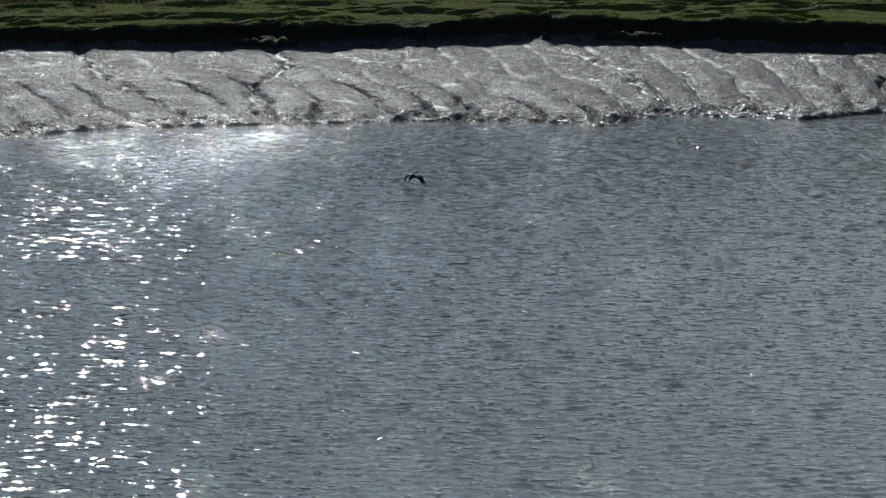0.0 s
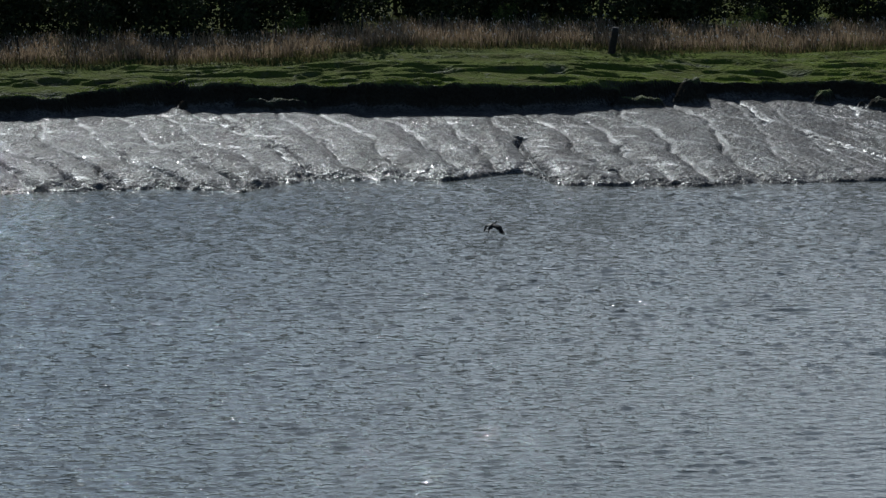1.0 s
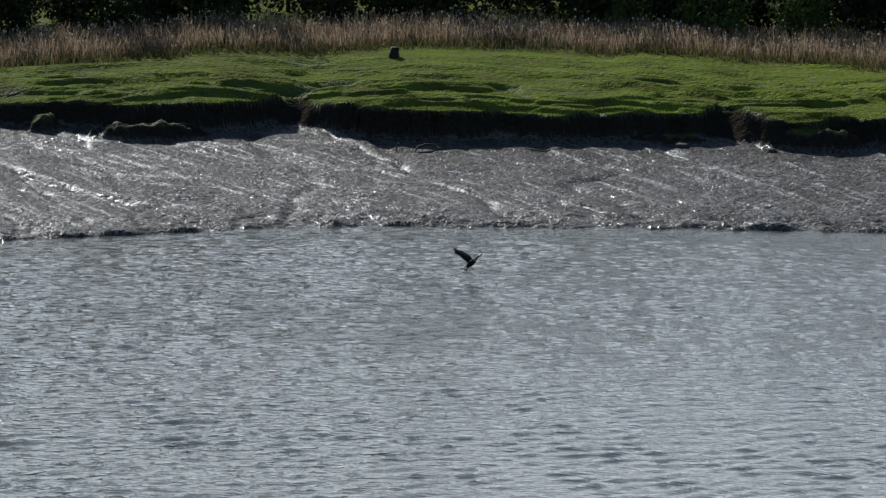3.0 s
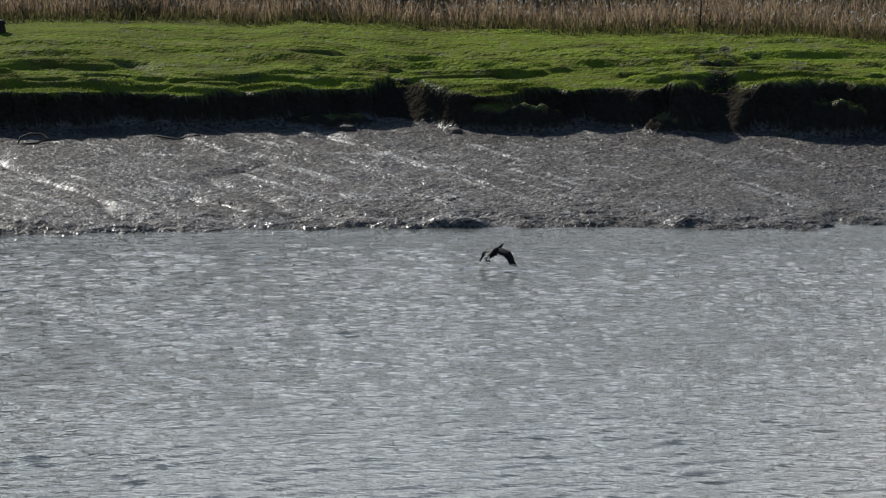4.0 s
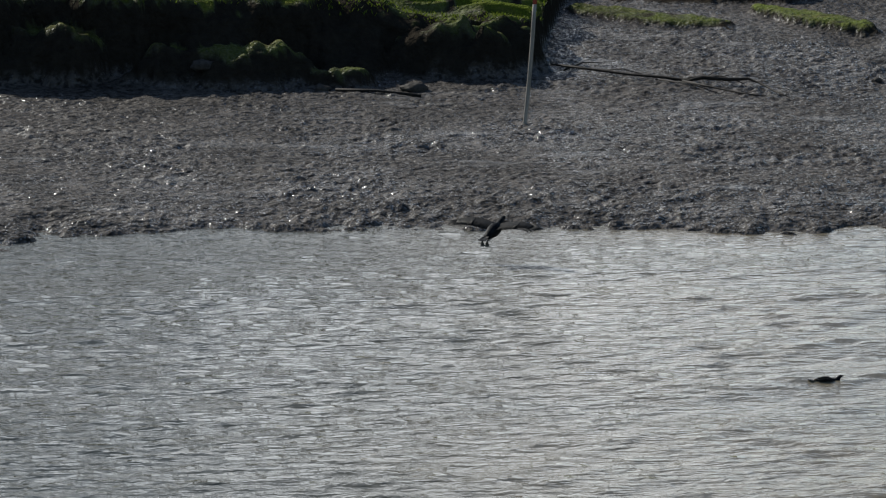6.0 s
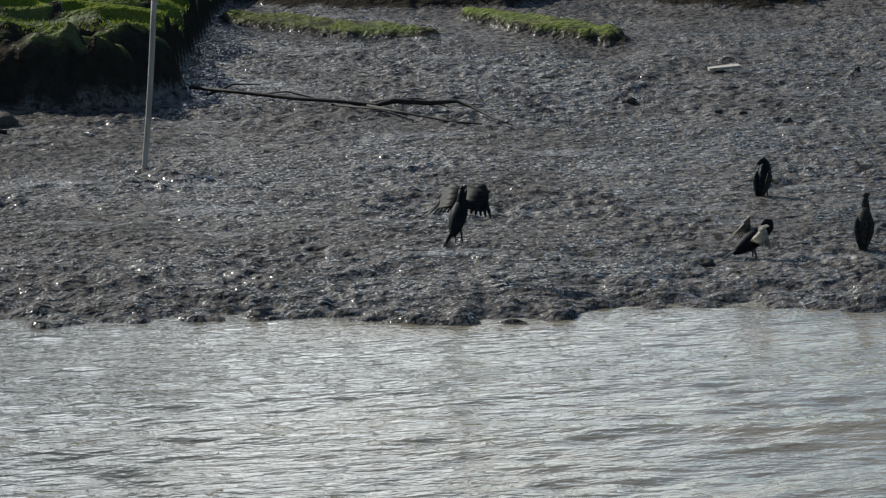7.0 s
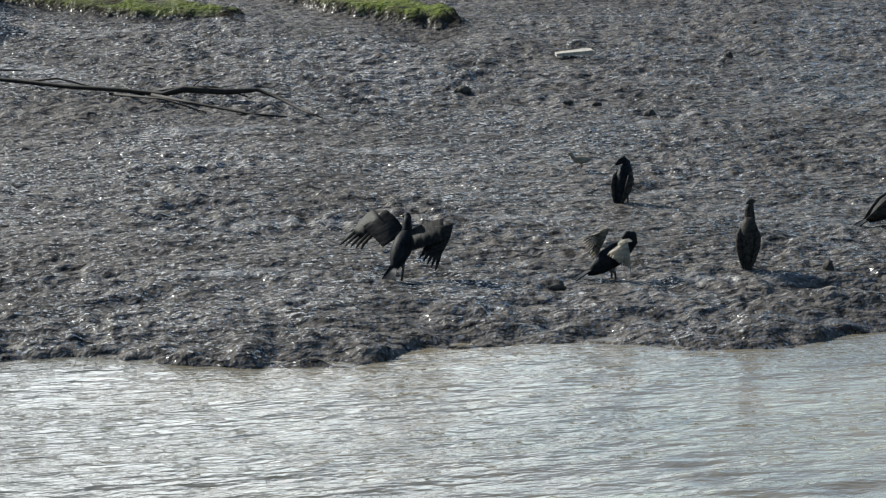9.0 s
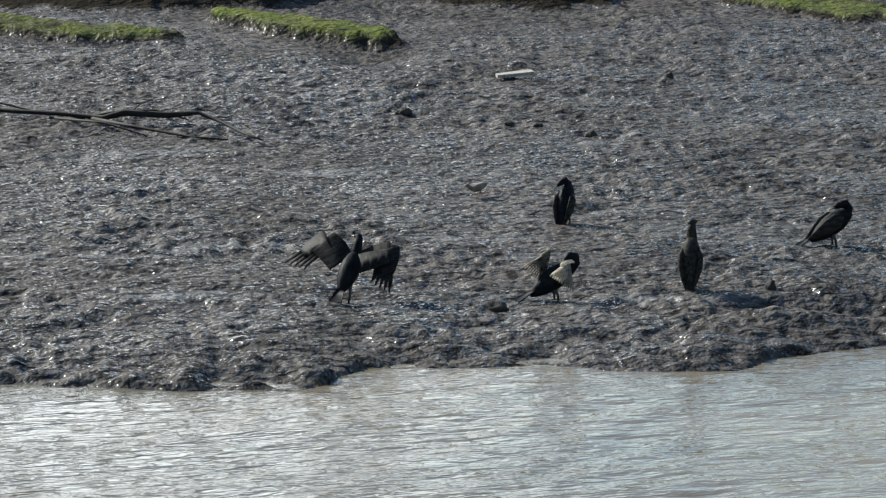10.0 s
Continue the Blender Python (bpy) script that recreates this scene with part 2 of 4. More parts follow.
    turf = smooth(0.93, 0.99, c + 0.12 * mossy * fbm(s / 0.35, r / 0.3, 70) + 0.05 * fbm(s / 0.3, r / 0.3, 51)) * (1 - 0.5 * gully)
    for a0, d, hl, hd, h in SLUMPS:
        rr = table(CLIFF, a0) - d
        e = ((s - math.radians(a0) * R0) / hl) ** 2 + ((r - rr) / hd) ** 2 + 0.55 * fbm(s / 0.7, r / 0.5, 53)
        bump = h * (1 - smooth(0.15, 1.05, e)) * (1 + 0.35 * fbm(s / 0.5, r / 0.5, 55))
        proud = (mud + bump > z - 0.03) * (bump > 0.02)
        z = np.maximum(z, mud + bump * (bump > 0.02))
        turf = np.maximum(turf, 0.6 * smooth(0.8, 1.05, bump / h + 0.5 * fbm(s / 0.5, r / 0.4, 57)) * proud)
        earth = np.maximum(earth, smooth(0.10, 0.3, bump / h))
    for a0, rr, hl, hd, h, slope in ISLES:
        u = s - math.radians(a0) * R0
        e = (u / hl) ** 2 + ((r - rr - slope * u) / hd) ** 2 + 0.8 * fbm(s / 0.7, r / 0.7, 59)
        bump = h * (1 - smooth(0.6, 0.98, e)) * (1 + 0.3 * fbm(s / 0.6, r / 0.8, 61))
        # island sides take the same dark colour for their undercut's shadow
        earth = np.maximum(earth, smooth(0.1, 0.3, bump / h))
        z = z + bump
        turf = np.maximum(turf, 0.68 * smooth(0.72, 1.0, bump / h + 0.22 * fbm(s / 0.3, r / 0.3, 62)))
    pit = (s - math.radians(-0.12) * R0) ** 2 / 0.25 + (r - 159.6) ** 2 / 0.8
    z = z - 0.16 * np.exp(-pit)
    # a shaded hollow behind the lip, where the bank turns
    hollow = np.exp(-((r - 142.2 - 0.25 * vnoise(s / 0.9, s * 0, 66)) / 0.33) ** 2) * smooth(0.75, 1.05, az) * (az < 20)
    z = z - 0.16 * hollow + 0.10 * np.exp(-((r - 141.6) / 0.25) ** 2) * smooth(0.75, 1.05, az) * (az < 20)
    # near bank behind the river
    back = smooth(46, 36, r)
    behind = smooth(75, 100, np.abs(az + 20))
    land = np.maximum(back, behind * smooth(200, 120, r))
    z = z * (1 - land) + 2.2 * land
    turf = np.maximum(turf, land)
    return z, turf, earth * (1 - turf), jut, wet


def ground_at(az, r):
    return float(terrain(np.array([float(az)]), np.array([float(r)]))[0][0])


def place(az, r, lift=0.0):
    """World position on the ground at a bearing and distance from the lookout."""
    a = math.radians(az)
    return Vector((r * math.sin(a), r * math.cos(a), ground_at(az, r) + lift))

# ---------------------------------------------------------------- materials


class Mat:
    """A principled material and short calls for its nodes."""

    def __init__(self, name, rough=0.6, spec=0.5, metal=0.0):
        self.m = bpy.data.materials.new(name)
        self.m.use_nodes = True
        self.t = self.m.node_tree
        self.b = self.t.nodes["Principled BSDF"]
        self.b.inputs["Roughness"].default_value = rough
        self.b.inputs["Specular IOR Level"].default_value = spec
        self.b.inputs["Metallic"].default_value = metal
        self.where = self.t.nodes.new("ShaderNodeTexCoord").outputs["Object"]

    def link(self, a, b):
        self.t.links.new(a, b)
        return self

    def mapped(self, scale):
        n = self.t.nodes.new("ShaderNodeMapping")
        n.inputs["Scale"].default_value = scale
        self.link(self.where, n.inputs["Vector"])
        return n.outputs[0]

    def turned(self, across, along, turn):
        """Coordinates drawn out along a bearing: lengths across and along, turned by degrees."""
        n = self.t.nodes.new("ShaderNodeMapping")
        n.vector_type = "TEXTURE"
        n.inputs["Rotation"].default_value = (0, 0, radians(turn))
        n.inputs["Scale"].default_value = (across, along, 1.0)
        self.link(self.where, n.inputs["Vector"])
        return n.outputs[0]

    def noise(self, scale, detail=4.0, rough=0.55, at=None, twist=0.0):
        n = self.t.nodes.new("ShaderNodeTexNoise")
        n.inputs["Scale"].default_value, n.inputs["Detail"].default_value = scale, detail
        n.inputs["Roughness"].default_value, n.inputs["Distortion"].default_value = rough, twist
        self.link(at or self.where, n.inputs["Vector"])
        return n.outputs["Fac"]

    def ramp(self, fac, *stops):
        n = self.t.nodes.new("ShaderNodeValToRGB")
        e = n.color_ramp.elements
        while len(e) < len(stops):
            e.new(0.5)
        for el, (p, c) in zip(e, stops):
            el.position = p
            el.color = (*c, 1) if isinstance(c, tuple) else (c, c, c, 1)
        self.link(fac, n.inputs[0])
        return n.outputs[0]

    def mix(self, fac, a, b, how="MIX"):
        n = self.t.nodes.new("ShaderNodeMix")
        n.data_type, n.blend_type = "RGBA", how
        for k, v in ((0, fac), (6, a), (7, b)):
            s = n.inputs[k]
            if isinstance(v, (int, float)):
                s.default_value = v if k == 0 else (v, v, v, 1)
            elif isinstance(v, tuple):
                s.default_value = (*v, 1)
            else:
                self.link(v, s)
        return n.outputs[2]

    def math(self, how, a, b=0.0):
        n = self.t.nodes.new("ShaderNodeMath")
        n.operation = how
        for v, s in ((a, n.inputs[0]), (b, n.inputs[1])):
            if isinstance(v, (int, float)):
                s.default_value = v
            else:
                self.link(v, s)
        return n.outputs[0]

    def attribute(self, name):
        n = self.t.nodes.new("ShaderNodeAttribute")
        n.attribute_name = name
        return n.outputs["Fac"]

    def island(self):
        return self.t.nodes.new("ShaderNodeNewGeometry").outputs["Random Per Island"]

    def chance(self):
        return self.t.nodes.new("ShaderNodeObjectInfo").outputs["Random"]

    def bump(self, height, dist, strength=1.0, under=None):
        n = self.t.nodes.new("ShaderNodeBump")
        n.inputs["Strength"].default_value, n.inputs["Distance"].default_value = strength, dist
        self.link(height, n.inputs["Height"])
        if under is not None:
            self.link(under, n.inputs["Normal"])
        return n.outputs[0]

    def done(self, colour=None, rough=None, normal=None):
        if isinstance(colour, tuple):
            self.b.inputs["Base Color"].default_value = (*colour, 1)
        elif colour is not None:
            self.link(colour, self.b.inputs["Base Color"])
        if rough is not None:
            self.link(rough, self.b.inputs["Roughness"])
        if normal is not None:
            self.link(normal, self.b.inputs["Normal"])
        return self.m


def ground_material():
    """Wet estuary mud, earth with shade painted in on the eroded faces, short salt-marsh turf on top."""
    m = Mat("mud_and_turf", spec=0.5)
    turf, earth = m.attribute("turf"), m.attribute("earth")
    wet = m.noise(0.35, 3)
    shadow_dashes = m.noise(8.0, 3, 0.5)
    mud = m.mix(m.ramp(m.noise(0.8, 5), (0.3, 0.0), (0.7, 1.0)), (0.045, 0.040, 0.036), (0.10, 0.089, 0.080))
    # small shadows among the crumbs, painted into the mud colour as dark dashes
    mud = m.mix(m.ramp(shadow_dashes, (0.38, 0.1), (0.56, 1.0)), (0.010, 0.009, 0.008), mud)
    # bare earth, coloured near black to stand for the shade on the faces
    shaded_earth = m.mix(m.noise(5.0, 5), (0.008, 0.007, 0.006), (0.034, 0.029, 0.022))
    side = m.t.nodes.new("ShaderNodeMapRange")
    split = m.t.nodes.new("ShaderNodeSeparateXYZ")
    m.link(m.where, split.inputs[0]).link(split.outputs["X"], side.inputs["Value"])
    side.inputs["From Min"].default_value, side.inputs["From Max"].default_value = -85.0, -30.0
    blade = m.noise(22.0, 4, 0.75)
    patch = m.noise(0.5, 5, 0.6, m.mapped((0.6, 1.3, 1.0)))
    green = m.mix(m.ramp(patch, (0.32, 0.0), (0.68, 1.0)), (0.055, 0.060, 0.010), (0.122, 0.165, 0.016))
    green = m.mix(m.ramp(m.noise(1.5, 4, 0.6, m.mapped((0.6, 1.5, 1.0))), (0.52, 0.0), (0.72, 0.75)), green, (0.14, 0.115, 0.04))
    green = m.mix(side.outputs[0], m.mix(0.6, green, (0.055, 0.056, 0.018)), green)
    green = m.mix(m.ramp(blade, (0.32, 0.3), (0.6, 1.0)), (0.022, 0.030, 0.007), green)
    # thin films of standing water: small glints everywhere, wider sheens in places
    film = m.math("ADD", m.noise(24.0, 2, 0.5), m.math("MULTIPLY", wet, 0.22))
    film = m.ramp(film, (0.668, 0.0), (0.71, 1.0))
    sheen = m.ramp(m.noise(0.9, 5, 0.6, m.mapped((0.5, 1.6, 1.0))), (0.58, 0.0), (0.72, 0.4))
    glossy = m.mix(1.0, m.mix(1.0, film, sheen, "LIGHTEN"), m.attribute("wet"), "LIGHTEN")
    rough = m.mix(turf, m.mix(earth, m.mix(glossy, 0.7, 0.16), 0.8), 0.9)
    gloss = m.mix(turf, m.mix(earth, m.mix(glossy, 0.02, 0.6), 0.0), 0.01)
    fine = m.bump(m.noise(45.0, 2, 0.5), 0.006, 0.4)
    open_mud = m.t.nodes.new("ShaderNodeMapRange")
    m.link(split.outputs["X"], open_mud.inputs["Value"])
    open_mud.inputs["From Min"].default_value, open_mud.inputs["From Max"].default_value = -24.0, -10.0
    open_mud.inputs["To Min"].default_value, open_mud.inputs["To Max"].default_value = 1.0, 0.4
    # smoother lobes where the bank is cut by runnels
    lobes = m.t.nodes.new("ShaderNodeMapRange")
    m.link(split.outputs["X"], lobes.inputs["Value"])
    lobes.inputs["From Min"].default_value, lobes.inputs["From Max"].default_value = -72.0, -50.0
    lobes.inputs["To Min"].default_value, lobes.inputs["To Max"].default_value = 0.85, 1.0
    lumps = m.bump(m.math("MULTIPLY", m.math("MULTIPLY", m.noise(4.5, 2, 0.5, m.turned(1.3, 0.85, 5)), open_mud.outputs[0]), lobes.outputs[0]), 0.20, 1.0, fine)
    crumbs = m.bump(m.noise(9.5, 2, 0.5), 0.075, 0.9, lumps)
    m.link(gloss, m.b.inputs["Specular IOR Level"])
    return m.done(m.mix(turf, m.mix(earth, mud, shaded_earth), green), rough, crumbs)


def water_material():
    """Silty tidal water: murky body, clear glossy skin, wind ripples."""
    m = Mat("silty_water", rough=0.035, spec=0.5)
    m.b.inputs["IOR"].default_value = 1.333
    # short ripples in the sheltered water along the bank
    split, lee = m.t.nodes.new("ShaderNodeVectorMath"), m.t.nodes.new("ShaderNodeMapRange")
    split.operation = "LENGTH"
    m.link(m.where, split.inputs[0]).link(split.outputs["Value"], lee.inputs["Value"])
    lee.inputs["From Min"].default_value, lee.inputs["From Max"].default_value = 100.0, 126.0
    lee.inputs["To Min"].default_value, lee.inputs["To Max"].default_value = 0.35, 1.0
    cross, open_water, near = m.t.nodes.new("ShaderNodeSeparateXYZ"), m.t.nodes.new("ShaderNodeMapRange"), m.t.nodes.new("ShaderNodeMapRange")
    m.link(m.where, cross.inputs[0])
    for node, low, high in ((open_water, 1.0, 0.0), (near, 0.5, 1.0)):
        m.link(cross.outputs["X"], node.inputs["Value"])
        node.inputs["From Min"].default_value, node.inputs["From Max"].default_value = -48.0, -22.0
        node.inputs["To Min"].default_value, node.inputs["To Max"].default_value = low, high
    silt = m.mix(m.noise(0.03, 3), (0.045, 0.052, 0.046), (0.085, 0.078, 0.060))
    inshore = m.t.nodes.new("ShaderNodeMapRange")
    m.link(cross.outputs["X"], inshore.inputs["Value"])
    inshore.inputs["From Min"].default_value, inshore.inputs["From Max"].default_value = -14.0, -3.0
    silt = m.mix(m.math("MULTIPLY", inshore.outputs[0], m.noise(0.3, 3)), silt, (0.22, 0.17, 0.105))
    shelter = m.t.nodes.new("ShaderNodeMapRange")
    m.link(cross.outputs["X"], shelter.inputs["Value"])
    shelter.inputs["From Min"].default_value, shelter.inputs["From Max"].default_value = -11.0, -4.0
    shelter.inputs["To Min"].default_value, shelter.inputs["To Max"].default_value = 1.0, 0.5
    ripple = m.math("MULTIPLY", m.math("MULTIPLY", lee.outputs[0], near.outputs[0]), shelter.outputs[0])
    a = m.bump(m.math("MULTIPLY", m.noise(8.0, 2, 0.5, m.turned(1.5, 0.75, 14)), ripple), 0.04, 0.5)
    b = m.bump(m.math("MULTIPLY", m.noise(4.2, 3, 0.55, m.turned(1.9, 0.7, 14)), ripple), 0.13, 0.5, a)
    # sparse steep wavelets in the open stream
    fleck = m.bump(m.math("MULTIPLY", m.ramp(m.noise(11.0, 2, 0.5, m.turned(1.4, 0.8, 28)), (0.57, 0.0), (0.8, 1.0)), open_water.outputs[0]), 0.036, 1.0, b)
    return m.done(silt, None, m.bump(m.math("MULTIPLY", m.ramp(m.noise(2.6, 2.5, 0.55, m.turned(2.0, 0.62, 28)), (0.52, 0.0), (0.76, 1.0)), open_water.outputs[0]), 0.12, 1.0, fleck))


def simple(name, dark, light, scale=8.0, rough=0.7, spec=0.4, stretch=(1, 1, 1), dist=0.01):
    m = Mat(name, rough, spec)
    n = m.noise(scale, 5, 0.6, m.mapped(stretch))
    return m.done(m.mix(m.ramp(n, (0.3, 0.0), (0.7, 1.0)), dark, light), None, m.bump(n, dist, 0.6))


def leafy(name, dark, light, through=0.25, rough=0.6):
    m = Mat(name, rough, 0.05)
    colour = m.mix(m.island(), dark, light)
    m.b.inputs["Subsurface Weight"].default_value = 0.0
    m.b.inputs["Transmission Weight"].default_value = 0.0
    tr = m.t.nodes.new("ShaderNodeBsdfTranslucent")
    mx = m.t.nodes.new("ShaderNodeMixShader")
    mx.inputs[0].default_value = through
    out = m.t.nodes["Material Output"]
    m.link(colour, tr.inputs["Color"])
    m.link(m.b.outputs[0], mx.inputs[1])
    m.link(tr.outputs[0], mx.inputs[2])
    m.link(mx.outputs[0], out.inputs["Surface"])
    return m.done(colour)


def plumage(name, dark, light, rough=0.45, through=0.0):
    m = Mat(name, rough, 0.03)
    n = m.noise(30.0, 4, 0.6, m.mapped((0.35, 1.0, 1.0)))
    colour = m.mix(m.ramp(n, (0.35, 0.0), (0.65, 1.0)), dark, light)
    if through:
        tr = m.t.nodes.new("ShaderNodeBsdfTranslucent")
        mx = m.t.nodes.new("ShaderNodeMixShader")
        mx.inputs[0].default_value = through
        m.link(colour, tr.inputs["Color"])
        m.link(m.b.outputs[0], mx.inputs[1])
        m.link(tr.outputs[0], mx.inputs[2])
        m.link(mx.outputs[0], m.t.nodes["Material Output"].inputs["Surface"])
    return m.done(colour, None, m.bump(n, 0.006, 0.7))


GROUND, WATER = ground_material(), water_material()
BARK = simple("bark", (0.03, 0.024, 0.018), (0.09, 0.07, 0.05), 5, 0.85, 0.2, (1, 1, 0.2), 0.02)
# shade and sun painted into leaf colour: hedge near black, bushes lighter
LEAF_SHADED = leafy("hedge_leaf_shaded", (0.012, 0.016, 0.009), (0.036, 0.044, 0.018), 0.06, 0.9)
LEAF_LIT = leafy("bush_leaf_sunlit", (0.035, 0.055, 0.015), (0.085, 0.11, 0.03), 0.25)
REED = leafy("dry_reed", (0.070, 0.045, 0.028), (0.34, 0.25, 0.16), 0.34)
SEED = leafy("seed_fluff", (0.30, 0.26, 0.22), (0.62, 0.58, 0.52), 0.35)
BLADE = leafy("marsh_grass", (0.065, 0.085, 0.010), (0.15, 0.20, 0.022), 0.3)
TIMBER = simple("weathered_timber", (0.16, 0.14, 0.115), (0.36, 0.32, 0.27), 14, 0.8, 0.3, (1, 1, 0.12), 0.004)
DARKWOOD = simple("wet_dark_wood", (0.008, 0.007, 0.006), (0.03, 0.024, 0.019), 9, 0.75, 0.15, (1, 1, 1), 0.01)
REDPAINT = simple("faded_red_paint", (0.24, 0.045, 0.03), (0.42, 0.10, 0.06), 16, 0.6, 0.4, (1, 1, 0.3), 0.002)
CLOD = simple("wet_clod", (0.025, 0.022, 0.019), (0.065, 0.057, 0.05), 11, 0.75, 0.08, (1, 1, 1), 0.04)
FEATHER = plumage("black_plumage", (0.004, 0.0045, 0.005), (0.014, 0.015, 0.017), 0.55)
WINGFEATHER = plumage("wing_plumage", (0.006, 0.006, 0.006), (0.026, 0.024, 0.022), 0.55, 0.06)
BROWNFEATHER = plumage("brown_plumage", (0.010, 0.009, 0.008), (0.042, 0.037, 0.031), 0.6)
PALEFEATHER = plumage("pale_wing", (0.34, 0.30, 0.24), (0.80, 0.75, 0.66), 0.5, 0.6)
STRAWFEATHER = plumage("straw_wing", (0.05, 0.042, 0.034), (0.30, 0.26, 0.20), 0.5, 0.35)
BILL = simple("horn_bill", (0.10, 0.085, 0.05), (0.22, 0.19, 0.11), 30, 0.4)
SKIN = simple("dark_web", (0.015, 0.014, 0.013), (0.05, 0.045, 0.04), 30, 0.4)
WADER = plumage("wader_plumage", (0.09, 0.075, 0.055), (0.22, 0.19, 0.15), 0.6)
WADERLEG = simple("wader_leg", (0.10, 0.045, 0.02), (0.18, 0.08, 0.04), 30, 0.5)

# ---------------------------------------------------------------- mesh helpers


def mesh_from(name, verts, faces, material, smooth_shade=True):
    me = bpy.data.meshes.new(name)
    me.from_pydata([tuple(v) for v in verts], [], faces)
    me.materials.append(material)
    if smooth_shade:
        me.polygons.foreach_set("use_smooth", [True] * len(me.polygons))
    me.update()
    return me


def polar_sheet(name, bearings, radii, height, material, extra=None):
    """A grid by bearing and distance, with the height that a function gives."""
    a, r = np.meshgrid(np.array(bearings), np.array(radii), indexing="ij")
    got = height(a, r)
    z, mask, earth, jut, wet = got if isinstance(got, tuple) else (got, None, None, 0.0, None)
    if mask is not None:
        # no turf holds on a steep face
        steep = np.hypot(np.gradient(z, np.array(radii), axis=1), np.gradient(z, np.radians(np.array(bearings)) * R0, axis=0))
        bare = smooth(1.1, 2.2, steep) * (r > 140) * (r < 176) * (z > 0.3)
        earth = np.maximum(earth, bare * (a < 4) * (a > -60) * (z > 0.8))
        mask = mask * (1 - bare)
    r = r + jut
    rad = np.radians(a)
    co = np.stack([r * np.sin(rad), r * np.cos(rad), z], -1).reshape(-1, 3)
    n, k = a.shape
    i = np.arange((n - 1) * (k - 1))
    p = (i // (k - 1)) * k + i % (k - 1)
    quads = np.stack([p, p + k, p + k + 1, p + 1], -1)[:, ::-1]
    me = bpy.data.meshes.new(name)
    me.vertices.add(len(co))
    me.vertices.foreach_set("co", co.ravel())
    me.loops.add(quads.size)
    me.loops.foreach_set("vertex_index", quads.ravel().astype(np.int32))
    me.polygons.add(len(quads))
    me.polygons.foreach_set("loop_start", np.arange(0, quads.size, 4, dtype=np.int32))
    me.polygons.foreach_set("use_smooth", np.ones(len(quads), dtype=bool))
    me.update(calc_edges=True)
    if mask is not None:
        me.attributes.new("turf", "FLOAT", "POINT").data.foreach_set("value", mask.ravel().astype(np.float32))
        me.attributes.new("earth", "FLOAT", "POINT").data.foreach_set("value", earth.ravel().astype(np.float32))
        me.attributes.new("wet", "FLOAT", "POINT").data.foreach_set("value", wet.ravel().astype(np.float32))
    me.materials.append(material)
    return new(name, me)


def steps(*runs):
    """Rising values: (start, stop, step) runs end to end."""
    out = []
    for a, b, d in runs:
        out += list(np.arange(a, b - d * 0.3, d))
    return out + [runs[-1][1]]


def part(name, me, parent, label="", at=None):
    ob = new(name, me)
    ob.parent = parent
    if at is not None:
        ob.matrix_basis = at
    return tagged(ob, label) if label else ob


def loft(centres, widths, heights=None, sides=12, ups=None):
    """A closed tube with elliptic rings round a line of points. Returns verts and faces."""
    heights = heights or widths
    pts = [Vector(c) for c in centres]
    verts, faces = [], []
    side = None
    for i, p in enumerate(pts):
        d = (pts[min(i + 1, len(pts) - 1)] - pts[max(i - 1, 0)]).normalized()
        up = Vector((0, 0, 1)) if abs(d.z) < 0.9 else Vector((-1, 0, 0))
        x = d.cross(up).normalized()
        if side is not None and x.dot(side) < 0:
            x = -x
        side = x
        y = x.cross(d).normalized()
        for k in range(sides):
            a = 2 * math.pi * k / sides
            verts.append(p + x * (math.cos(a) * widths[i]) + y * (math.sin(a) * heights[i]))
    for i in range(len(pts) - 1):
        for k in range(sides):
            a, b = i * sides + k, i * sides + (k + 1) % sides
            faces.append((a, b, b + sides, a + sides))
    faces.append(tuple(range(sides))[::-1])
    faces.append(tuple(range((len(pts) - 1) * sides, len(pts) * sides)))
    return verts, faces


def merged(*pieces):
    verts, faces = [], []
    for v, f in pieces:
        o = len(verts)
        verts += list(v)
        faces += [tuple(i + o for i in q) for q in f]
    return verts, faces


def slab(outline, thick):
    """A flat plate from an outline of (x, y, z) points, with thickness in z."""
    n = len(outline)
    v = [(x, y, z + thick / 2) for x, y, z in outline] + [(x, y, z - thick / 2) for x, y, z in outline]
    f = [tuple(range(n)), tuple(range(2 * n - 1, n - 1, -1))]
    f += [(i, i + n, (i + 1) % n + n, (i + 1) % n)[::-1] for i in range(n)]
    return v, f


# ---------------------------------------------------------------- ground and water
BEARINGS = steps((-180, -60, 6), (-60, -50, 1), (-50, -6.5, 0.052), (-6.5, 3.6, 0.0165), (3.6, 20, 0.8), (20, 180, 8))
RADII = steps((2, 46, 11), (46, 126, 16), (126, 129, 1), (129, 138, 0.11), (138, 149, 0.06), (149, 159, 0.075), (159, 168, 0.15), (168, 176, 0.4), (176, 200, 3), (200, 500, 60), (500, 3000, 500))
ground = tagged(polar_sheet("ground", BEARINGS, RADII, terrain, GROUND), "wet grey mudbank below an eroded green salt-marsh edge", "ground", kind="structure")


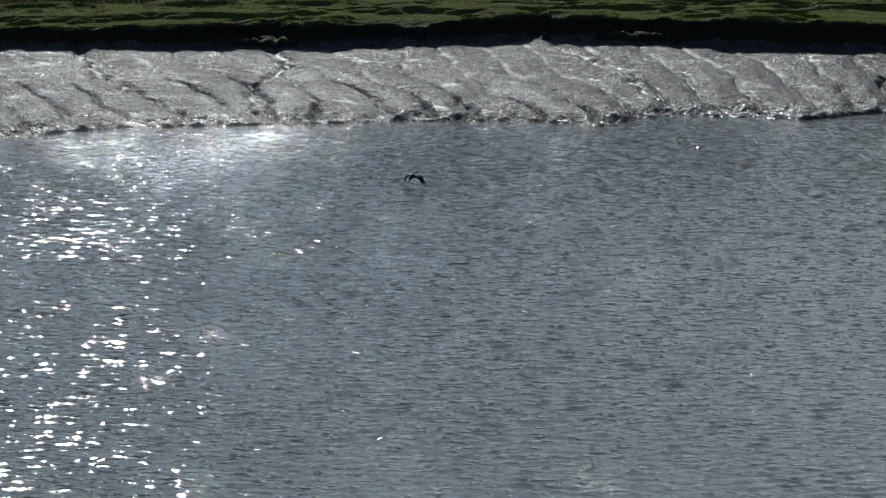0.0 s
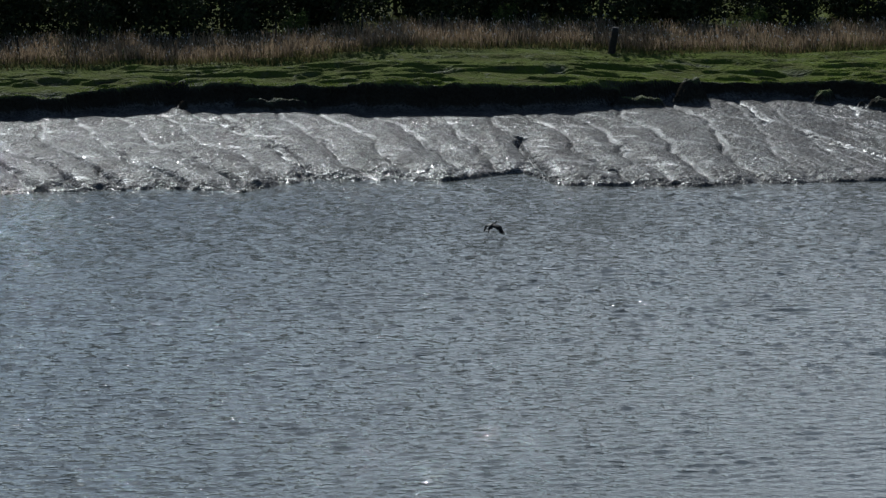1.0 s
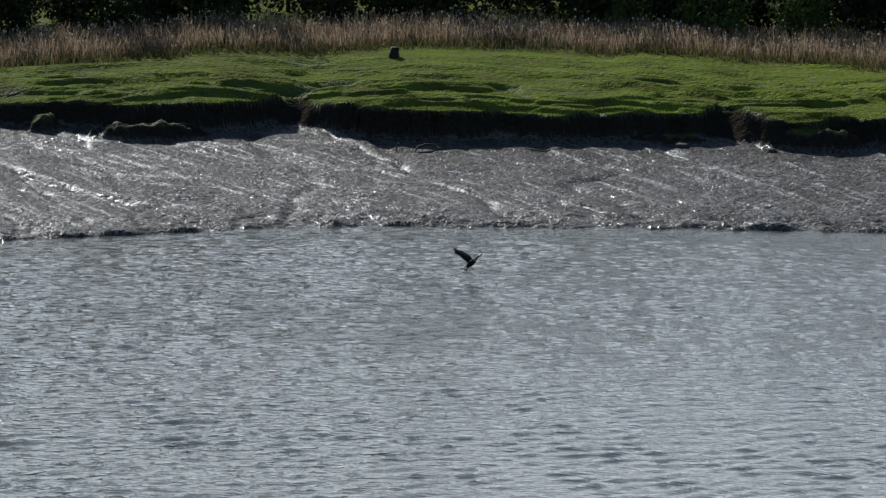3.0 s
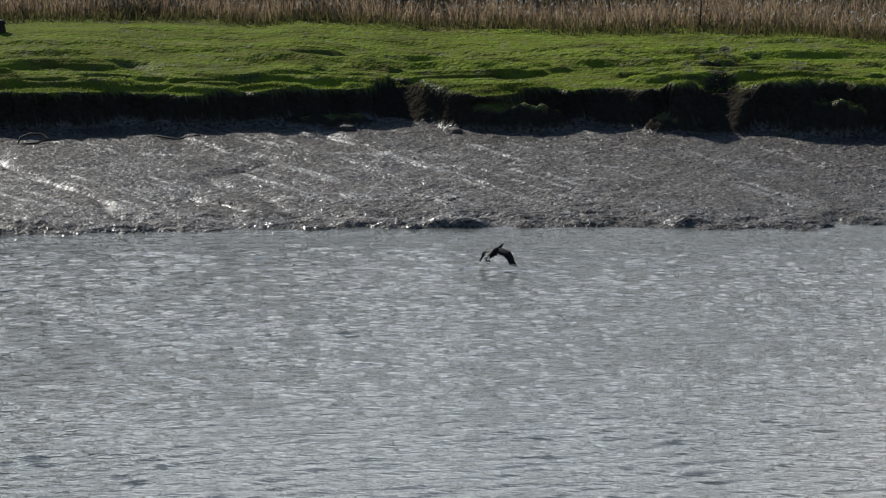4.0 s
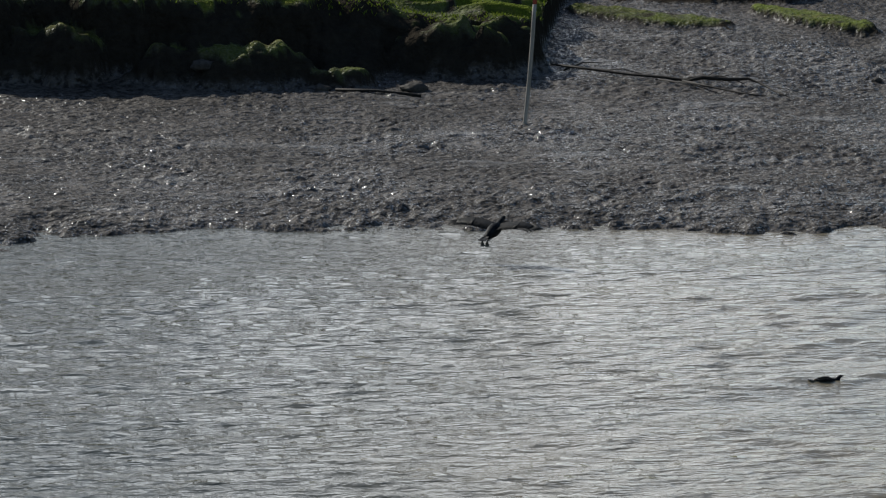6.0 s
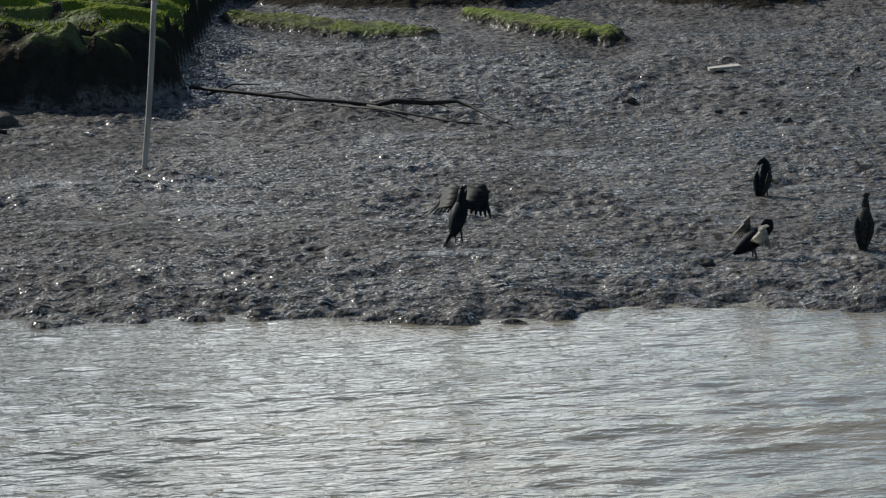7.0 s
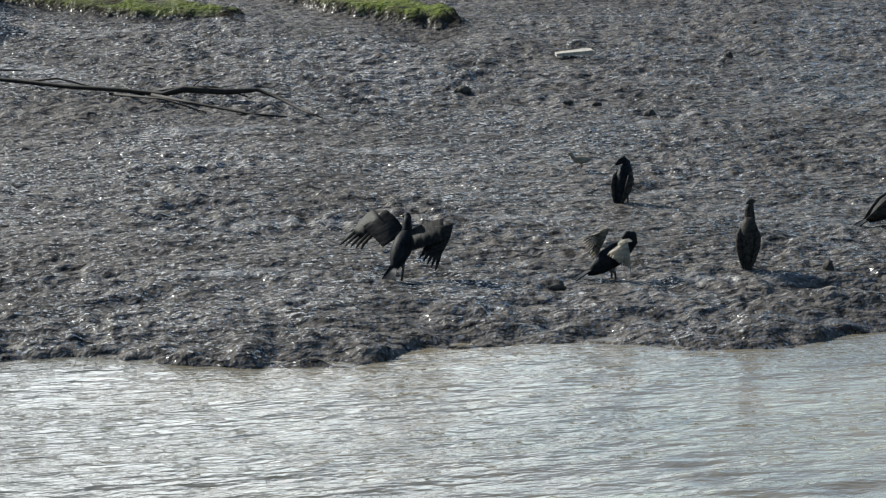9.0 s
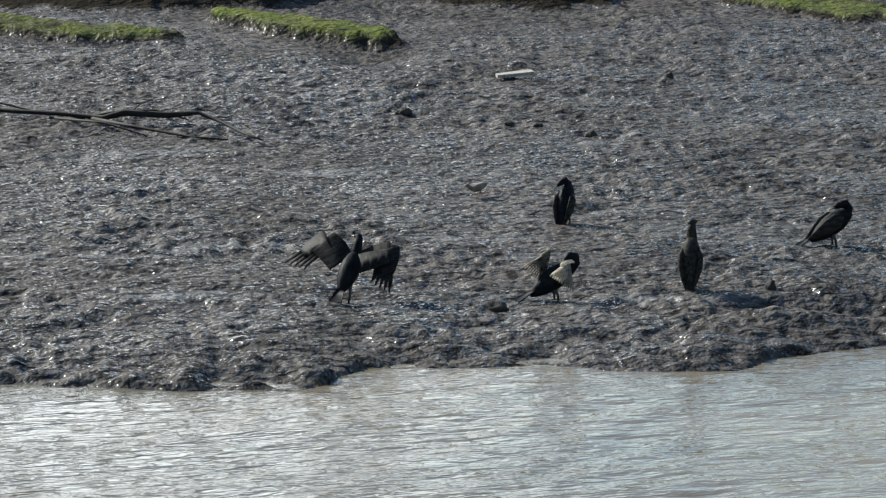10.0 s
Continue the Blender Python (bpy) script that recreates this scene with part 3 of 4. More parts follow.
def waves(az, r):
    """Wind chop: a spread of sine trains with sharpened crests, stronger and weaker in gusts."""
    x, y = r * np.sin(np.radians(az)), r * np.cos(np.radians(az))
    g = np.random.default_rng(19)
    bend = 0.5 * vnoise(x / 7.0, y / 5.0, 91)
    z = 0.0
    lee = smooth(104, 130, r)
    for k in range(56):
        long = 0.25 * (0.8 / 0.25) ** g.random()
        a = math.radians(-14 + g.normal(0, 24))
        ph = 2 * math.pi * ((x * math.sin(a) + y * math.cos(a)) / long + bend / long * 0.5) + g.uniform(0, 6.3)
        z = z + 0.021 * long / (2 * math.pi) * (np.sin(ph) - 0.25 * np.cos(2 * ph)) * lee
    # longer chop out in the stream, running with the wind
    for k in range(40):
        long = 0.36 * (0.95 / 0.36) ** g.random()
        a = math.radians(-38 + g.normal(0, 24))
        ph = 2 * math.pi * ((x * math.sin(a) + y * math.cos(a)) / long + bend / long * 0.5) + g.uniform(0, 6.3)
        z = z + 0.034 * long / (2 * math.pi) * (np.sin(ph) - 0.3 * np.cos(2 * ph)) * (1 - 0.85 * lee)
    gust = 0.85 + 0.2 * vnoise(x / 8.0, y / 5.0, 79) + 0.45 * np.maximum(vnoise(x / 2.0, y / 1.3, 80), 0) + (0.6 - 0.3 * lee) * np.maximum(vnoise(x / 0.9, y / 0.6, 81) - 0.3, 0)
    for long, turn, slope, ph0 in ((2.1, -20, 0.014, 0.4), (2.9, -4, 0.014, 2.0), (1.7, -32, 0.012, 4.1)):
        a = math.radians(turn)
        z = z + slope * long / (2 * math.pi) * np.sin(2 * math.pi * ((x * math.sin(a) + y * math.cos(a)) / long + 0.8 * bend) + ph0) * smooth(118, 132, r) * (1 + 1.3 * smooth(-8, -3, az))
    # scattered steep wavelets that catch the sun
    crest = 0.17 * np.maximum(vnoise(x / 0.55, y / 0.42, 93) - 0.66, 0) + 0.3 * np.maximum(vnoise(x / 0.8 + 9, y / 0.5, 95) - 0.8, 0)
    z = z + crest * (0.2 + 0.8 * (1 - smooth(-24, -12, az))) * smooth(-0.6, 0.3, vnoise(x / 9.0, y / 5.0, 97))
    # a long wake line running in to the landing
    w = (y - 135.9 - 0.08 * (x + 3)) + 0.25 * vnoise(x / 3.0, y * 0, 88)
    wake = 0.06 * np.exp(-(w / 0.28) ** 2) * np.exp(-((x + 2.6) / 3.2) ** 2)
    calm = 1 - 0.55 * smooth(-3.0, 0.0, r - table(WATERLINE, az))
    return (z * gust * calm - 0.01) * smooth(40, 70, r) + wake


WAVE_BEARINGS = steps((-120, -56, 4), (-56, -9, 0.08), (-9, 6, 0.04), (6, 60, 4))
WAVE_RADII = steps((34, 58, 4), (58, 100, 0.2), (100, 122, 0.15), (122, 146, 0.1), (146, 158, 3))
river = tagged(polar_sheet("water", WAVE_BEARINGS, WAVE_RADII, waves, WATER), "rippled grey-blue silty tidal river with sun glitter", "water", kind="structure")

# ---------------------------------------------------------------- reeds, grass, hedge
rng = np.random.default_rng(7)


def blades(name, count, az0, az1, back, lengths, width, lean, material, tip=0.0, front_bias=1.0, from_edge=False):
    """Many thin blades standing on the ground as one mesh."""
    az = rng.uniform(az0, az1, count)
    d = back[0] + (back[1] - back[0]) * rng.random(count) ** front_bias
    r = (cliff(az) if from_edge else table(REEDS, az) + 0.8 * fbm(az * 1.3, az * 0, 81)) + d
    z, _, _, jut, _ = terrain(az, r)
    r = r + jut
    a = np.radians(az)
    base = np.stack([r * np.sin(a), r * np.cos(a), z - 0.02], -1)
    h = rng.uniform(lengths[0], lengths[1], count) * (1 + 0.25 * fbm(az * 2.2, d * 0.5, 83))
    yaw = rng.uniform(0, 2 * np.pi, count)
    across = np.stack([np.cos(yaw), np.sin(yaw), 0 * yaw], -1) * (width * rng.uniform(0.6, 1.4, count))[:, None]
    bend = np.stack([rng.normal(0, lean, count), rng.normal(0, lean, count), np.ones(count)], -1) * h[:, None]
    mid = base + bend * 0.55 * np.array([0.6, 0.6, 1])
    top = base + bend
    v = np.stack([base - across, base + across, mid + across * 0.9, mid - across * 0.9, top + across * tip, top - across * tip], 1).reshape(-1, 3)
    o = np.arange(count)[:, None] * 6
    f = np.concatenate([o + [0, 1, 2, 3], o + [3, 2, 4, 5]])
    return new(name, mesh_from(name, v, f.tolist(), material, False)), top


reeds, tops = blades("reed_bed", 42000, -50, -2.6, (0.0, 7.5), (0.35, 0.95), 0.018, 0.22, REED, 0.3, 1.3)
tagged(reeds, "tall russet dry reeds and dock along the fence", "reeds", kind="stuff")
low, _ = blades("marsh_fringe", 12000, -50, -2.6, (-1.4, 1.2), (0.2, 0.55), 0.02, 0.3, leafy("fringe_blade", (0.05, 0.05, 0.016), (0.14, 0.11, 0.045), 0.3), 0.1)
tagged(low, "dull green and brown rough grass before the reeds", "grass", kind="stuff")
tuft, _ = blades("turf_edge", 16000, -50, -2.45, (0.42, 1.1), (0.04, 0.11), 0.012, 0.5, BLADE, 0.1, 1.0, True)
tagged(tuft, "bright green grass blades overhanging the marsh edge", "grass", kind="stuff")
sward, _ = blades("turf", 20000, -50, -2.45, (0.6, 9.0), (0.02, 0.06), 0.014, 0.5, BLADE, 0.1, 1.3, True)
tagged(sward, "short bright green salt-marsh grass", "grass", kind="stuff")
heads = tops[rng.choice(len(tops), 4200, replace=False)]
fv, ff = [], []
for p in heads:
    w = rng.uniform(0.02, 0.055)
    o = len(fv)
    tilt = rng.normal(0, 0.03, 2)
    for dx, dy, dz in ((-w, 0, 0), (w, 0, 0), (0, -w, 0), (0, w, 0), (0, 0, -1.2 * w), (tilt[0], tilt[1], 1.8 * w)):
        fv.append((p[0] + dx, p[1] + dy, p[2] + dz))
    ff += [(o, o + 2, o + 5), (o + 2, o + 1, o + 5), (o + 1, o + 3, o + 5), (o + 3, o, o + 5), (o + 2, o, o + 4), (o + 1, o + 2, o + 4), (o + 3, o + 1, o + 4), (o, o + 3, o + 4)]
tagged(new("seed_heads", mesh_from("seed_heads", fv, ff, SEED, False)), "pale fluffy seed heads on the reeds", "seed heads", kind="stuff")


def shrub_meshes(seed, spread, tall, leaves, material):
    """Trunk with limbs, and a crown of small leaves in uneven clumps."""
    g = np.random.default_rng(seed)
    pieces = [loft([(0, 0, -0.2), (0.05, 0.03, tall * 0.3), (0.12, -0.05, tall * 0.6)], [0.14, 0.11, 0.06], sides=7)]
    clumps = []
    for k in range(11):
        a = 2 * math.pi * k / 11 + g.uniform(-0.3, 0.3)
        d, h = spread * g.uniform(0.35, 0.85), tall * g.uniform(0.15, 0.9)
        tip = (d * math.cos(a), d * math.sin(a), h)
        pieces.append(loft([(0.04, 0.02, tall * 0.22), (tip[0] * 0.5, tip[1] * 0.5, h * 0.7), tip], [0.06, 0.04, 0.015], sides=5))
        clumps += [(tip, spread * g.uniform(0.3, 0.5))] + [((tip[0] * g.uniform(0.3, 1.1), tip[1] * g.uniform(0.3, 1.1), h * g.uniform(0.12, 1.0)), spread * g.uniform(0.2, 0.4)) for _ in range(3)]
    v, f = merged(*pieces)
    trunk = mesh_from("trunk", v, f, BARK)
    c = np.array([c[0] for c in clumps])[g.integers(0, len(clumps), leaves)]
    s = np.array([c[1] for c in clumps])[g.integers(0, len(clumps), leaves)]
    d = g.normal(0, 1, (leaves, 3))
    d /= np.linalg.norm(d, axis=1)[:, None]
    p = c + d * (s * g.random(leaves) ** 0.5)[:, None]
    p[:, 2] = np.maximum(p[:, 2], 0.05)
    u = g.normal(0, 1, (leaves, 3))
    u /= np.linalg.norm(u, axis=1)[:, None]
    w = np.cross(u, g.normal(0, 1, (leaves, 3)))
    w /= np.linalg.norm(w, axis=1)[:, None]
    size = g.uniform(0.07, 0.19, leaves)[:, None]
    q = np.stack([p - u * size, p + w * size * 0.55, p + u * size, p - w * size * 0.55], 1).reshape(-1, 3)
    o = np.arange(leaves)[:, None] * 4
    crown = mesh_from("crown", q, (o + [0, 1, 2, 3]).tolist(), material, False)
    return trunk, crown


# hedge shrubs carry the shade-dark leaf colour, the bush its sunlit one
KINDS = [shrub_meshes(3 + k, 3.0, 5.2 + 0.5 * k, 4200, LEAF_SHADED) for k in range(3)]
LIT_BUSH = shrub_meshes(31, 2.4, 4.2, 3600, LEAF_LIT)


def shrub(az, back, kind, size, turn, label, category="tree"):
    trunk, crown = kind
    at = place(az, float(table(REEDS, az)) + back, -0.05)
    root = tagged(new("hedgerow_tree"), label, category, "hedgerow behind the marsh")
    root.matrix_basis = Matrix.Translation(at) @ pose(0, 0, 0, 0, 0, turn) @ Matrix.Diagonal((size, size, size, 1))
    part("trunk", trunk, root)
    part("crown", crown, root)
    return root


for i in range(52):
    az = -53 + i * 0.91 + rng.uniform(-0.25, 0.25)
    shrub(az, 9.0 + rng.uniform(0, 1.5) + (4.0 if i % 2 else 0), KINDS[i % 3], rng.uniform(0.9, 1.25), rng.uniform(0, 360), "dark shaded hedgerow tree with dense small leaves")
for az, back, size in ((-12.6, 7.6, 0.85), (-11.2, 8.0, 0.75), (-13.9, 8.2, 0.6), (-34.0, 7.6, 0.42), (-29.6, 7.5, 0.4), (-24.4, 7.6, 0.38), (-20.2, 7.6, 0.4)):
    shrub(az, back, LIT_BUSH, size, az * 77, "sunlit yellow-green bush at the foot of the hedge", "bush")

# ---------------------------------------------------------------- posts, pole, debris


def post_thing(name, at, height, radius, lean, material, label, category, group=""):
    rings = [(lean * k / 5 * height + 0.012 * math.sin(k * 2.1), 0.01 * math.cos(k * 1.7), -0.25 + (height + 0.25) * k / 5) for k in range(6)]
    v, f = loft(rings, [radius * (1.05 - 0.03 * k) for k in range(6)], sides=9)
    v[-9:] = [p + Vector((0, 0, 0.25 * radius * math.sin(i * 1.4))) for i, p in enumerate(v[-9:])]
    ob = tagged(new(name, mesh_from(name, v, f, material)), label, category, group)
    ob.matrix_basis = Matrix.Translation(at)
    return ob


FENCE = []
for k, az in enumerate((-49.0, -47.2, -45.3, -43.4, -41.7, -39.83, -38.1, -36.3, -34.4, -32.6, -30.9, -29.1)):
    at = place(az, float(table(REEDS, az)) + (0.6 if k == 5 else 4.2))
    FENCE.append(post_thing("fence_post", at, 1.5 + 0.1 * math.sin(k * 3.1), 0.055, 0.03 * math.sin(k * 2.3), DARKWOOD, "slim dark timber fence post standing in the reeds", "post", "fence in the reeds"))
for az, back in ((-8.28, -0.3), (-20.1, 0.2), (-19.6, 0.2)):
    post_thing("fence_post", place(az, float(table(REEDS, az)) + back), 1.15, 0.035, 0.02, DARKWOOD, "slim dark timber post at the edge of the reeds", "post", "fence in the reeds")
post_thing("gate_post", place(-27.33, 163.2), 1.55, 0.22, 0.22, DARKWOOD, "thick leaning dark timber post beside the reeds", "post")
stump = place(-17.39, 166.6)
sv, sf = loft([(0, 0, -0.2), (0, 0, 0.12), (0.03, 0, 0.3), (0.05, 0.02, 0.42), (0.05, 0.02, 0.46)], [0.3, 0.24, 0.19, 0.2, 0.1], sides=10)
ob = tagged(new("stump", mesh_from("stump", sv, sf, DARKWOOD)), "small dark weathered stump on the turf", "stump")
ob.matrix_basis = Matrix.Translation(stump)


def marker_pole():
    root = tagged(new("marker_pole"), "tall grey timber marker pole with faded red upper part in mud", "pole")
    root.matrix_basis = Matrix.Translation(place(-2.778, 148.9))
    def length(a, b, r0, r1):
        zs = [a + (b - a) * k / 6 for k in range(7)]
        return loft([(0.075 * z + 0.012 * math.sin(z * 1.6), 0.006 * math.sin(z * 2.3), z) for z in zs], [r0 + (r1 - r0) * k / 6 for k in range(7)], sides=10)
    part("shaft", mesh_from("shaft", *length(-0.4, 2.35, 0.042, 0.040), TIMBER), root, "grey weathered shaft")
    part("painted_top", mesh_from("painted_top", *length(2.3, 3.46, 0.043, 0.040), REDPAINT), root, "faded red paint")


marker_pole()


def driftwood():
    """A long dead branch with forks lying on the mud."""
    ends = [(-2.55, 155.2), (-2.2, 154.9), (-1.95, 154.2), (-1.7, 153.95), (-1.5, 153.6), (-1.4, 153.45), (-1.2, 153.4), (-1.05, 153.35), (-0.95, 153.1), (-0.85, 152.4), (-0.77, 151.9)]
    main = [place(a, r, 0.05 + (0.10 if 4 < i < 9 else 0.02)) for i, (a, r) in enumerate(ends)]
    base = main[0].copy()
    rel = lambda pts: [p - base for p in pts]
    pieces = [loft(rel(main), [0.03, 0.03, 0.028, 0.03, 0.035, 0.045, 0.04, 0.028, 0.022, 0.02, 0.01], sides=8)]
    for fork, rad in ((((-1.55, 153.6, 0.06), (-1.35, 152.9, 0.1), (-1.1, 152.5, 0.05), (-0.93, 152.1, 0.03)), 0.04), (((-1.62, 153.8, 0.05), (-1.4, 153.9, 0.16), (-1.25, 153.8, 0.14), (-1.1, 153.3, 0.05)), 0.035),
                      (((-1.75, 154.0, 0.04), (-1.5, 153.1, 0.08), (-1.3, 152.7, 0.02)), 0.03), (((-2.45, 155.1, 0.05), (-2.3, 155.7, 0.12), (-2.15, 156.0, 0.05)), 0.035),
                      (((-2.2, 154.9, 0.05), (-2.0, 154.6, 0.15), (-1.8, 154.5, 0.03)), 0.03), (((-1.4, 153.45, 0.1), (-1.32, 153.5, 0.3), (-1.25, 153.2, 0.38)), 0.018)):
        pieces.append(loft(rel([place(a, r, h) for a, r, h in fork]), [0.65 * rad * (1 - 0.6 * k / (len(fork) - 1)) for k in range(len(fork))], sides=7))
    v, f = merged(*pieces)
    ob = tagged(new("driftwood_branch", mesh_from("driftwood_branch", v, f, DARKWOOD)), "long dark forked dead branch lying on wet mud", "branch")
    ob.matrix_basis = Matrix.Translation(base)


driftwood()


def plank():
    a, b = place(0.486, 157.1, 0.05), place(0.670, 157.5, 0.09)
    v, f = slab([(-0.27, -0.09, 0), (-0.24, 0.10, 0), (0.22, 0.11, 0.01), (0.27, 0.06, 0.01), (0.26, -0.10, 0)], 0.045)
    ob = tagged(new("plank", mesh_from("plank", v, f, TIMBER, False)), "short weathered pale plank lying on wet mud", "plank")
    ob.matrix_basis = Matrix.Translation((a + b) / 2) @ pose(0, 0, 0, 0, -4, 12)


plank()


def bent_stick(name, pts, radius, label):
    base = place(*pts[0][:2])
    v, f = loft([place(a, r, h) - base for a, r, h in pts], [radius] * len(pts), sides=7)
    ob = tagged(new(name, mesh_from(name, v, f, DARKWOOD)), label, "stick")
    ob.matrix_basis = Matrix.Translation(base)


bent_stick("looped_stick", [(-16.75, 150.9, 0.03), (-16.72, 151.1, 0.2), (-16.6, 151.2, 0.32), (-16.45, 151.1, 0.3), (-16.35, 150.9, 0.12), (-16.5, 150.7, 0.04), (-16.7, 150.8, 0.03)], 0.035, "dark looped root sticking out of the mud")
bent_stick("upright_stick", [(-17.05, 151.4, -0.05), (-17.06, 151.4, 0.25), (-17.02, 151.45, 0.36)], 0.025, "dark bent stick standing in the mud")
bent_stick("fallen_stick", [(-15.0, 152.1, 0.03), (-14.75, 152.0, 0.05), (-14.45, 152.1, 0.03)], 0.03, "dark stick lying flat on the mud")
bent_stick("fallen_stick", [(-4.2, 152.6, 0.03), (-3.9, 152.4, 0.05), (-3.55, 152.1, 0.03)], 0.03, "dark stick lying flat on the mud")


def clods(spots, label):
    for az, r, w, h in spots:
        bm = bmesh.new()
        bmesh.ops.create_icosphere(bm, subdivisions=3, radius=1.0)
        for v in bm.verts:
            k = 1 + 0.35 * noise.noise(v.co * 1.7 + Vector((az * 9, r, 0))) + 0.15 * noise.noise(v.co * 4.1 + Vector((r, az * 5, 3)))
            v.co = Vector((v.co.x * w * k, v.co.y * w * 0.8 * k, v.co.z * h * k))
        me = bpy.data.meshes.new("mud_clod")
        bm.to_mesh(me)
        bm.free()
        me.materials.append(CLOD)
        me.polygons.foreach_set("use_smooth", [True] * len(me.polygons))
        ob = tagged(new("mud_clod", me), label, "mud clod", "clods on the mud")
        ob.matrix_basis = Matrix.Translation(place(az, r, h * 0.25)) @ pose(0, 0, 0, 0, 0, az * 100)


clods([(0.78, 152.5, 0.10, 0.06), (0.55, 153.1, 0.08, 0.04), (0.42, 153.2, 0.07, 0.04), (-0.05, 154.4, 0.11, 0.06), (-0.13, 154.6, 0.07, 0.04), (1.36, 157.2, 0.06, 0.07), (-0.03, 142.3, 0.13, 0.07), (1.1, 143.0, 0.06, 0.08),
       (-3.6, 152.8, 0.25, 0.12), (-4.3, 152.7, 0.2, 0.10), (-5.2, 152.9, 0.28, 0.12), (-7.0, 153.0, 0.22, 0.1), (-11.2, 152.9, 0.28, 0.12), (-12.6, 153.4, 0.3, 0.11)], "lumpy clod of wet grey mud")

# ---------------------------------------------------------------- birds


def wing_meshes(side, inner_mat, outer_mat):
    """Arm and hand of a wing: arm root at the shoulder, hand root at the wrist; side is +1 left, -1 right."""
    def panel(y0, y1, lead0, lead1, trail0, trail1, scallops):
        n = 8
        upper = []
        for k in range(n + 1):
            t = k / n
            upper.append((lead0 + (lead1 - lead0) * t + 0.02 * math.sin(math.pi * t), side * (y0 + (y1 - y0) * t)))
        lower = []
        for k in range(scallops * 2 + 1):
            t = 1 - k / (scallops * 2)
            lower.append((trail0 + (trail1 - trail0) * t + (0.007 if k % 2 else 0.0), side * (y0 + (y1 - y0) * t)))
        v, f = [], []
        m = len(lower)
        for x, y in upper:
            v += [(x, y, 0.016), (x, y, -0.012)]
        for i in range(m):
            x, y = lower[m - 1 - i]
            v += [(x, y, 0.003), (x, y, -0.003)]
        # rows of quads between leading and trailing edge by matching parameter
        for k in range(n):
            a, b = k * 2, (k + 1) * 2
            j0, j1 = round(k * (m - 1) / n), round((k + 1) * (m - 1) / n)
            o = (n + 1) * 2
            c, d = o + j0 * 2, o + j1 * 2
            mid = [o + j * 2 for j in range(j0 + 1, j1)]
            f.append((a, b, d, *mid[::-1], c))
            f.append((a + 1, c + 1, *[q + 1 for q in mid], d + 1, b + 1))
            f.append((a, a + 1, b + 1, b))
        for j in range(m - 1):
            o = (n + 1) * 2 + j * 2
            f.append((o, o + 2, o + 3, o + 1))
        f.append((0, (n + 1) * 2, (n + 1) * 2 + 1, 1))
        f.append((n * 2, n * 2 + 1, len(v) - 1, len(v) - 2))
        return v, f
    arm = panel(0.0, 0.325, 0.075, 0.10, -0.17, -0.16, 12)
    hand = panel(-0.02, 0.25, 0.10, 0.045, -0.165, -0.10, 10)
    fingers = []
    for k in range(5):
        y = 0.235 - 0.02 * k
        x = 0.035 - 0.033 * k
        tip = (x - 0.02 - 0.012 * k, side * (0.44 - 0.035 * k), 0.004)
        fingers.append(loft([(x, side * (y - 0.08), 0.002), ((x + tip[0]) / 2, side * (y + 0.1), 0.004), tip], [0.022, 0.020, 0.006], [0.005, 0.004, 0.002], sides=6))
    return mesh_from("wing", *arm, inner_mat), mesh_from("outer_wing", *merged(hand, *fingers), outer_mat)


def folded_wing(side):
    pts = [(0.13, side * 0.085, 0.03), (0.05, side * 0.105, 0.035), (-0.08, side * 0.10, 0.03), (-0.22, side * 0.07, 0.025), (-0.34, side * 0.03, 0.02)]
    return loft(pts, [0.015, 0.035, 0.035, 0.022, 0.006], [0.03, 0.085, 0.09, 0.05, 0.012], sides=10)


def bird_body(stout=1.0):
    xs = [-0.31, -0.27, -0.18, -0.06, 0.06, 0.15, 0.21, 0.25]
    return loft([(x, 0, -0.02 + 0.02 * math.sin((x + 0.3) * 4)) for x in xs], [0.02 * stout, 0.05 * stout, 0.09 * stout, 0.115 * stout, 0.115 * stout, 0.095 * stout, 0.07 * stout, 0.05], [0.02, 0.045, 0.085 * stout, 0.115 * stout, 0.12 * stout, 0.10 * stout, 0.075, 0.05], sides=14)


def fan_tail():
    out = [(-0.25, 0.04, 0)] + [(-0.47 - 0.02 * math.cos((k - 3) * 0.5) + (0.012 if k % 2 else 0), 0.075 - 0.025 * k, 0) for k in range(7)] + [(-0.25, -0.04, 0)]
    return slab(out, 0.012)


def neck_and_head(points):
    """Neck through the points, head on the last one, looking along the last step. Returns the meshes of neck, head, bill."""
    pts = [Vector(p) for p in points]
    n = len(pts)
    neck = loft(pts, [0.066 - 0.028 * k / (n - 1) for k in range(n)], [0.070 - 0.030 * k / (n - 1) for k in range(n)], sides=10)
    d = (pts[-1] - pts[-2]).normalized()
    return neck, pts[-1], d


def head_meshes(at, d):
    h = loft([at - d * 0.045, at - d * 0.02, at + d * 0.015, at + d * 0.05, at + d * 0.075], [0.02, 0.034, 0.036, 0.026, 0.014], [0.02, 0.036, 0.038, 0.026, 0.014], sides=10)
    b = loft([at + d * 0.06, at + d * 0.10, at + d * 0.135, at + d * 0.142 + Vector((0, 0, -0.012))], [0.012, 0.009, 0.007, 0.003], [0.014, 0.009, 0.007, 0.003], sides=7)
    return h, b


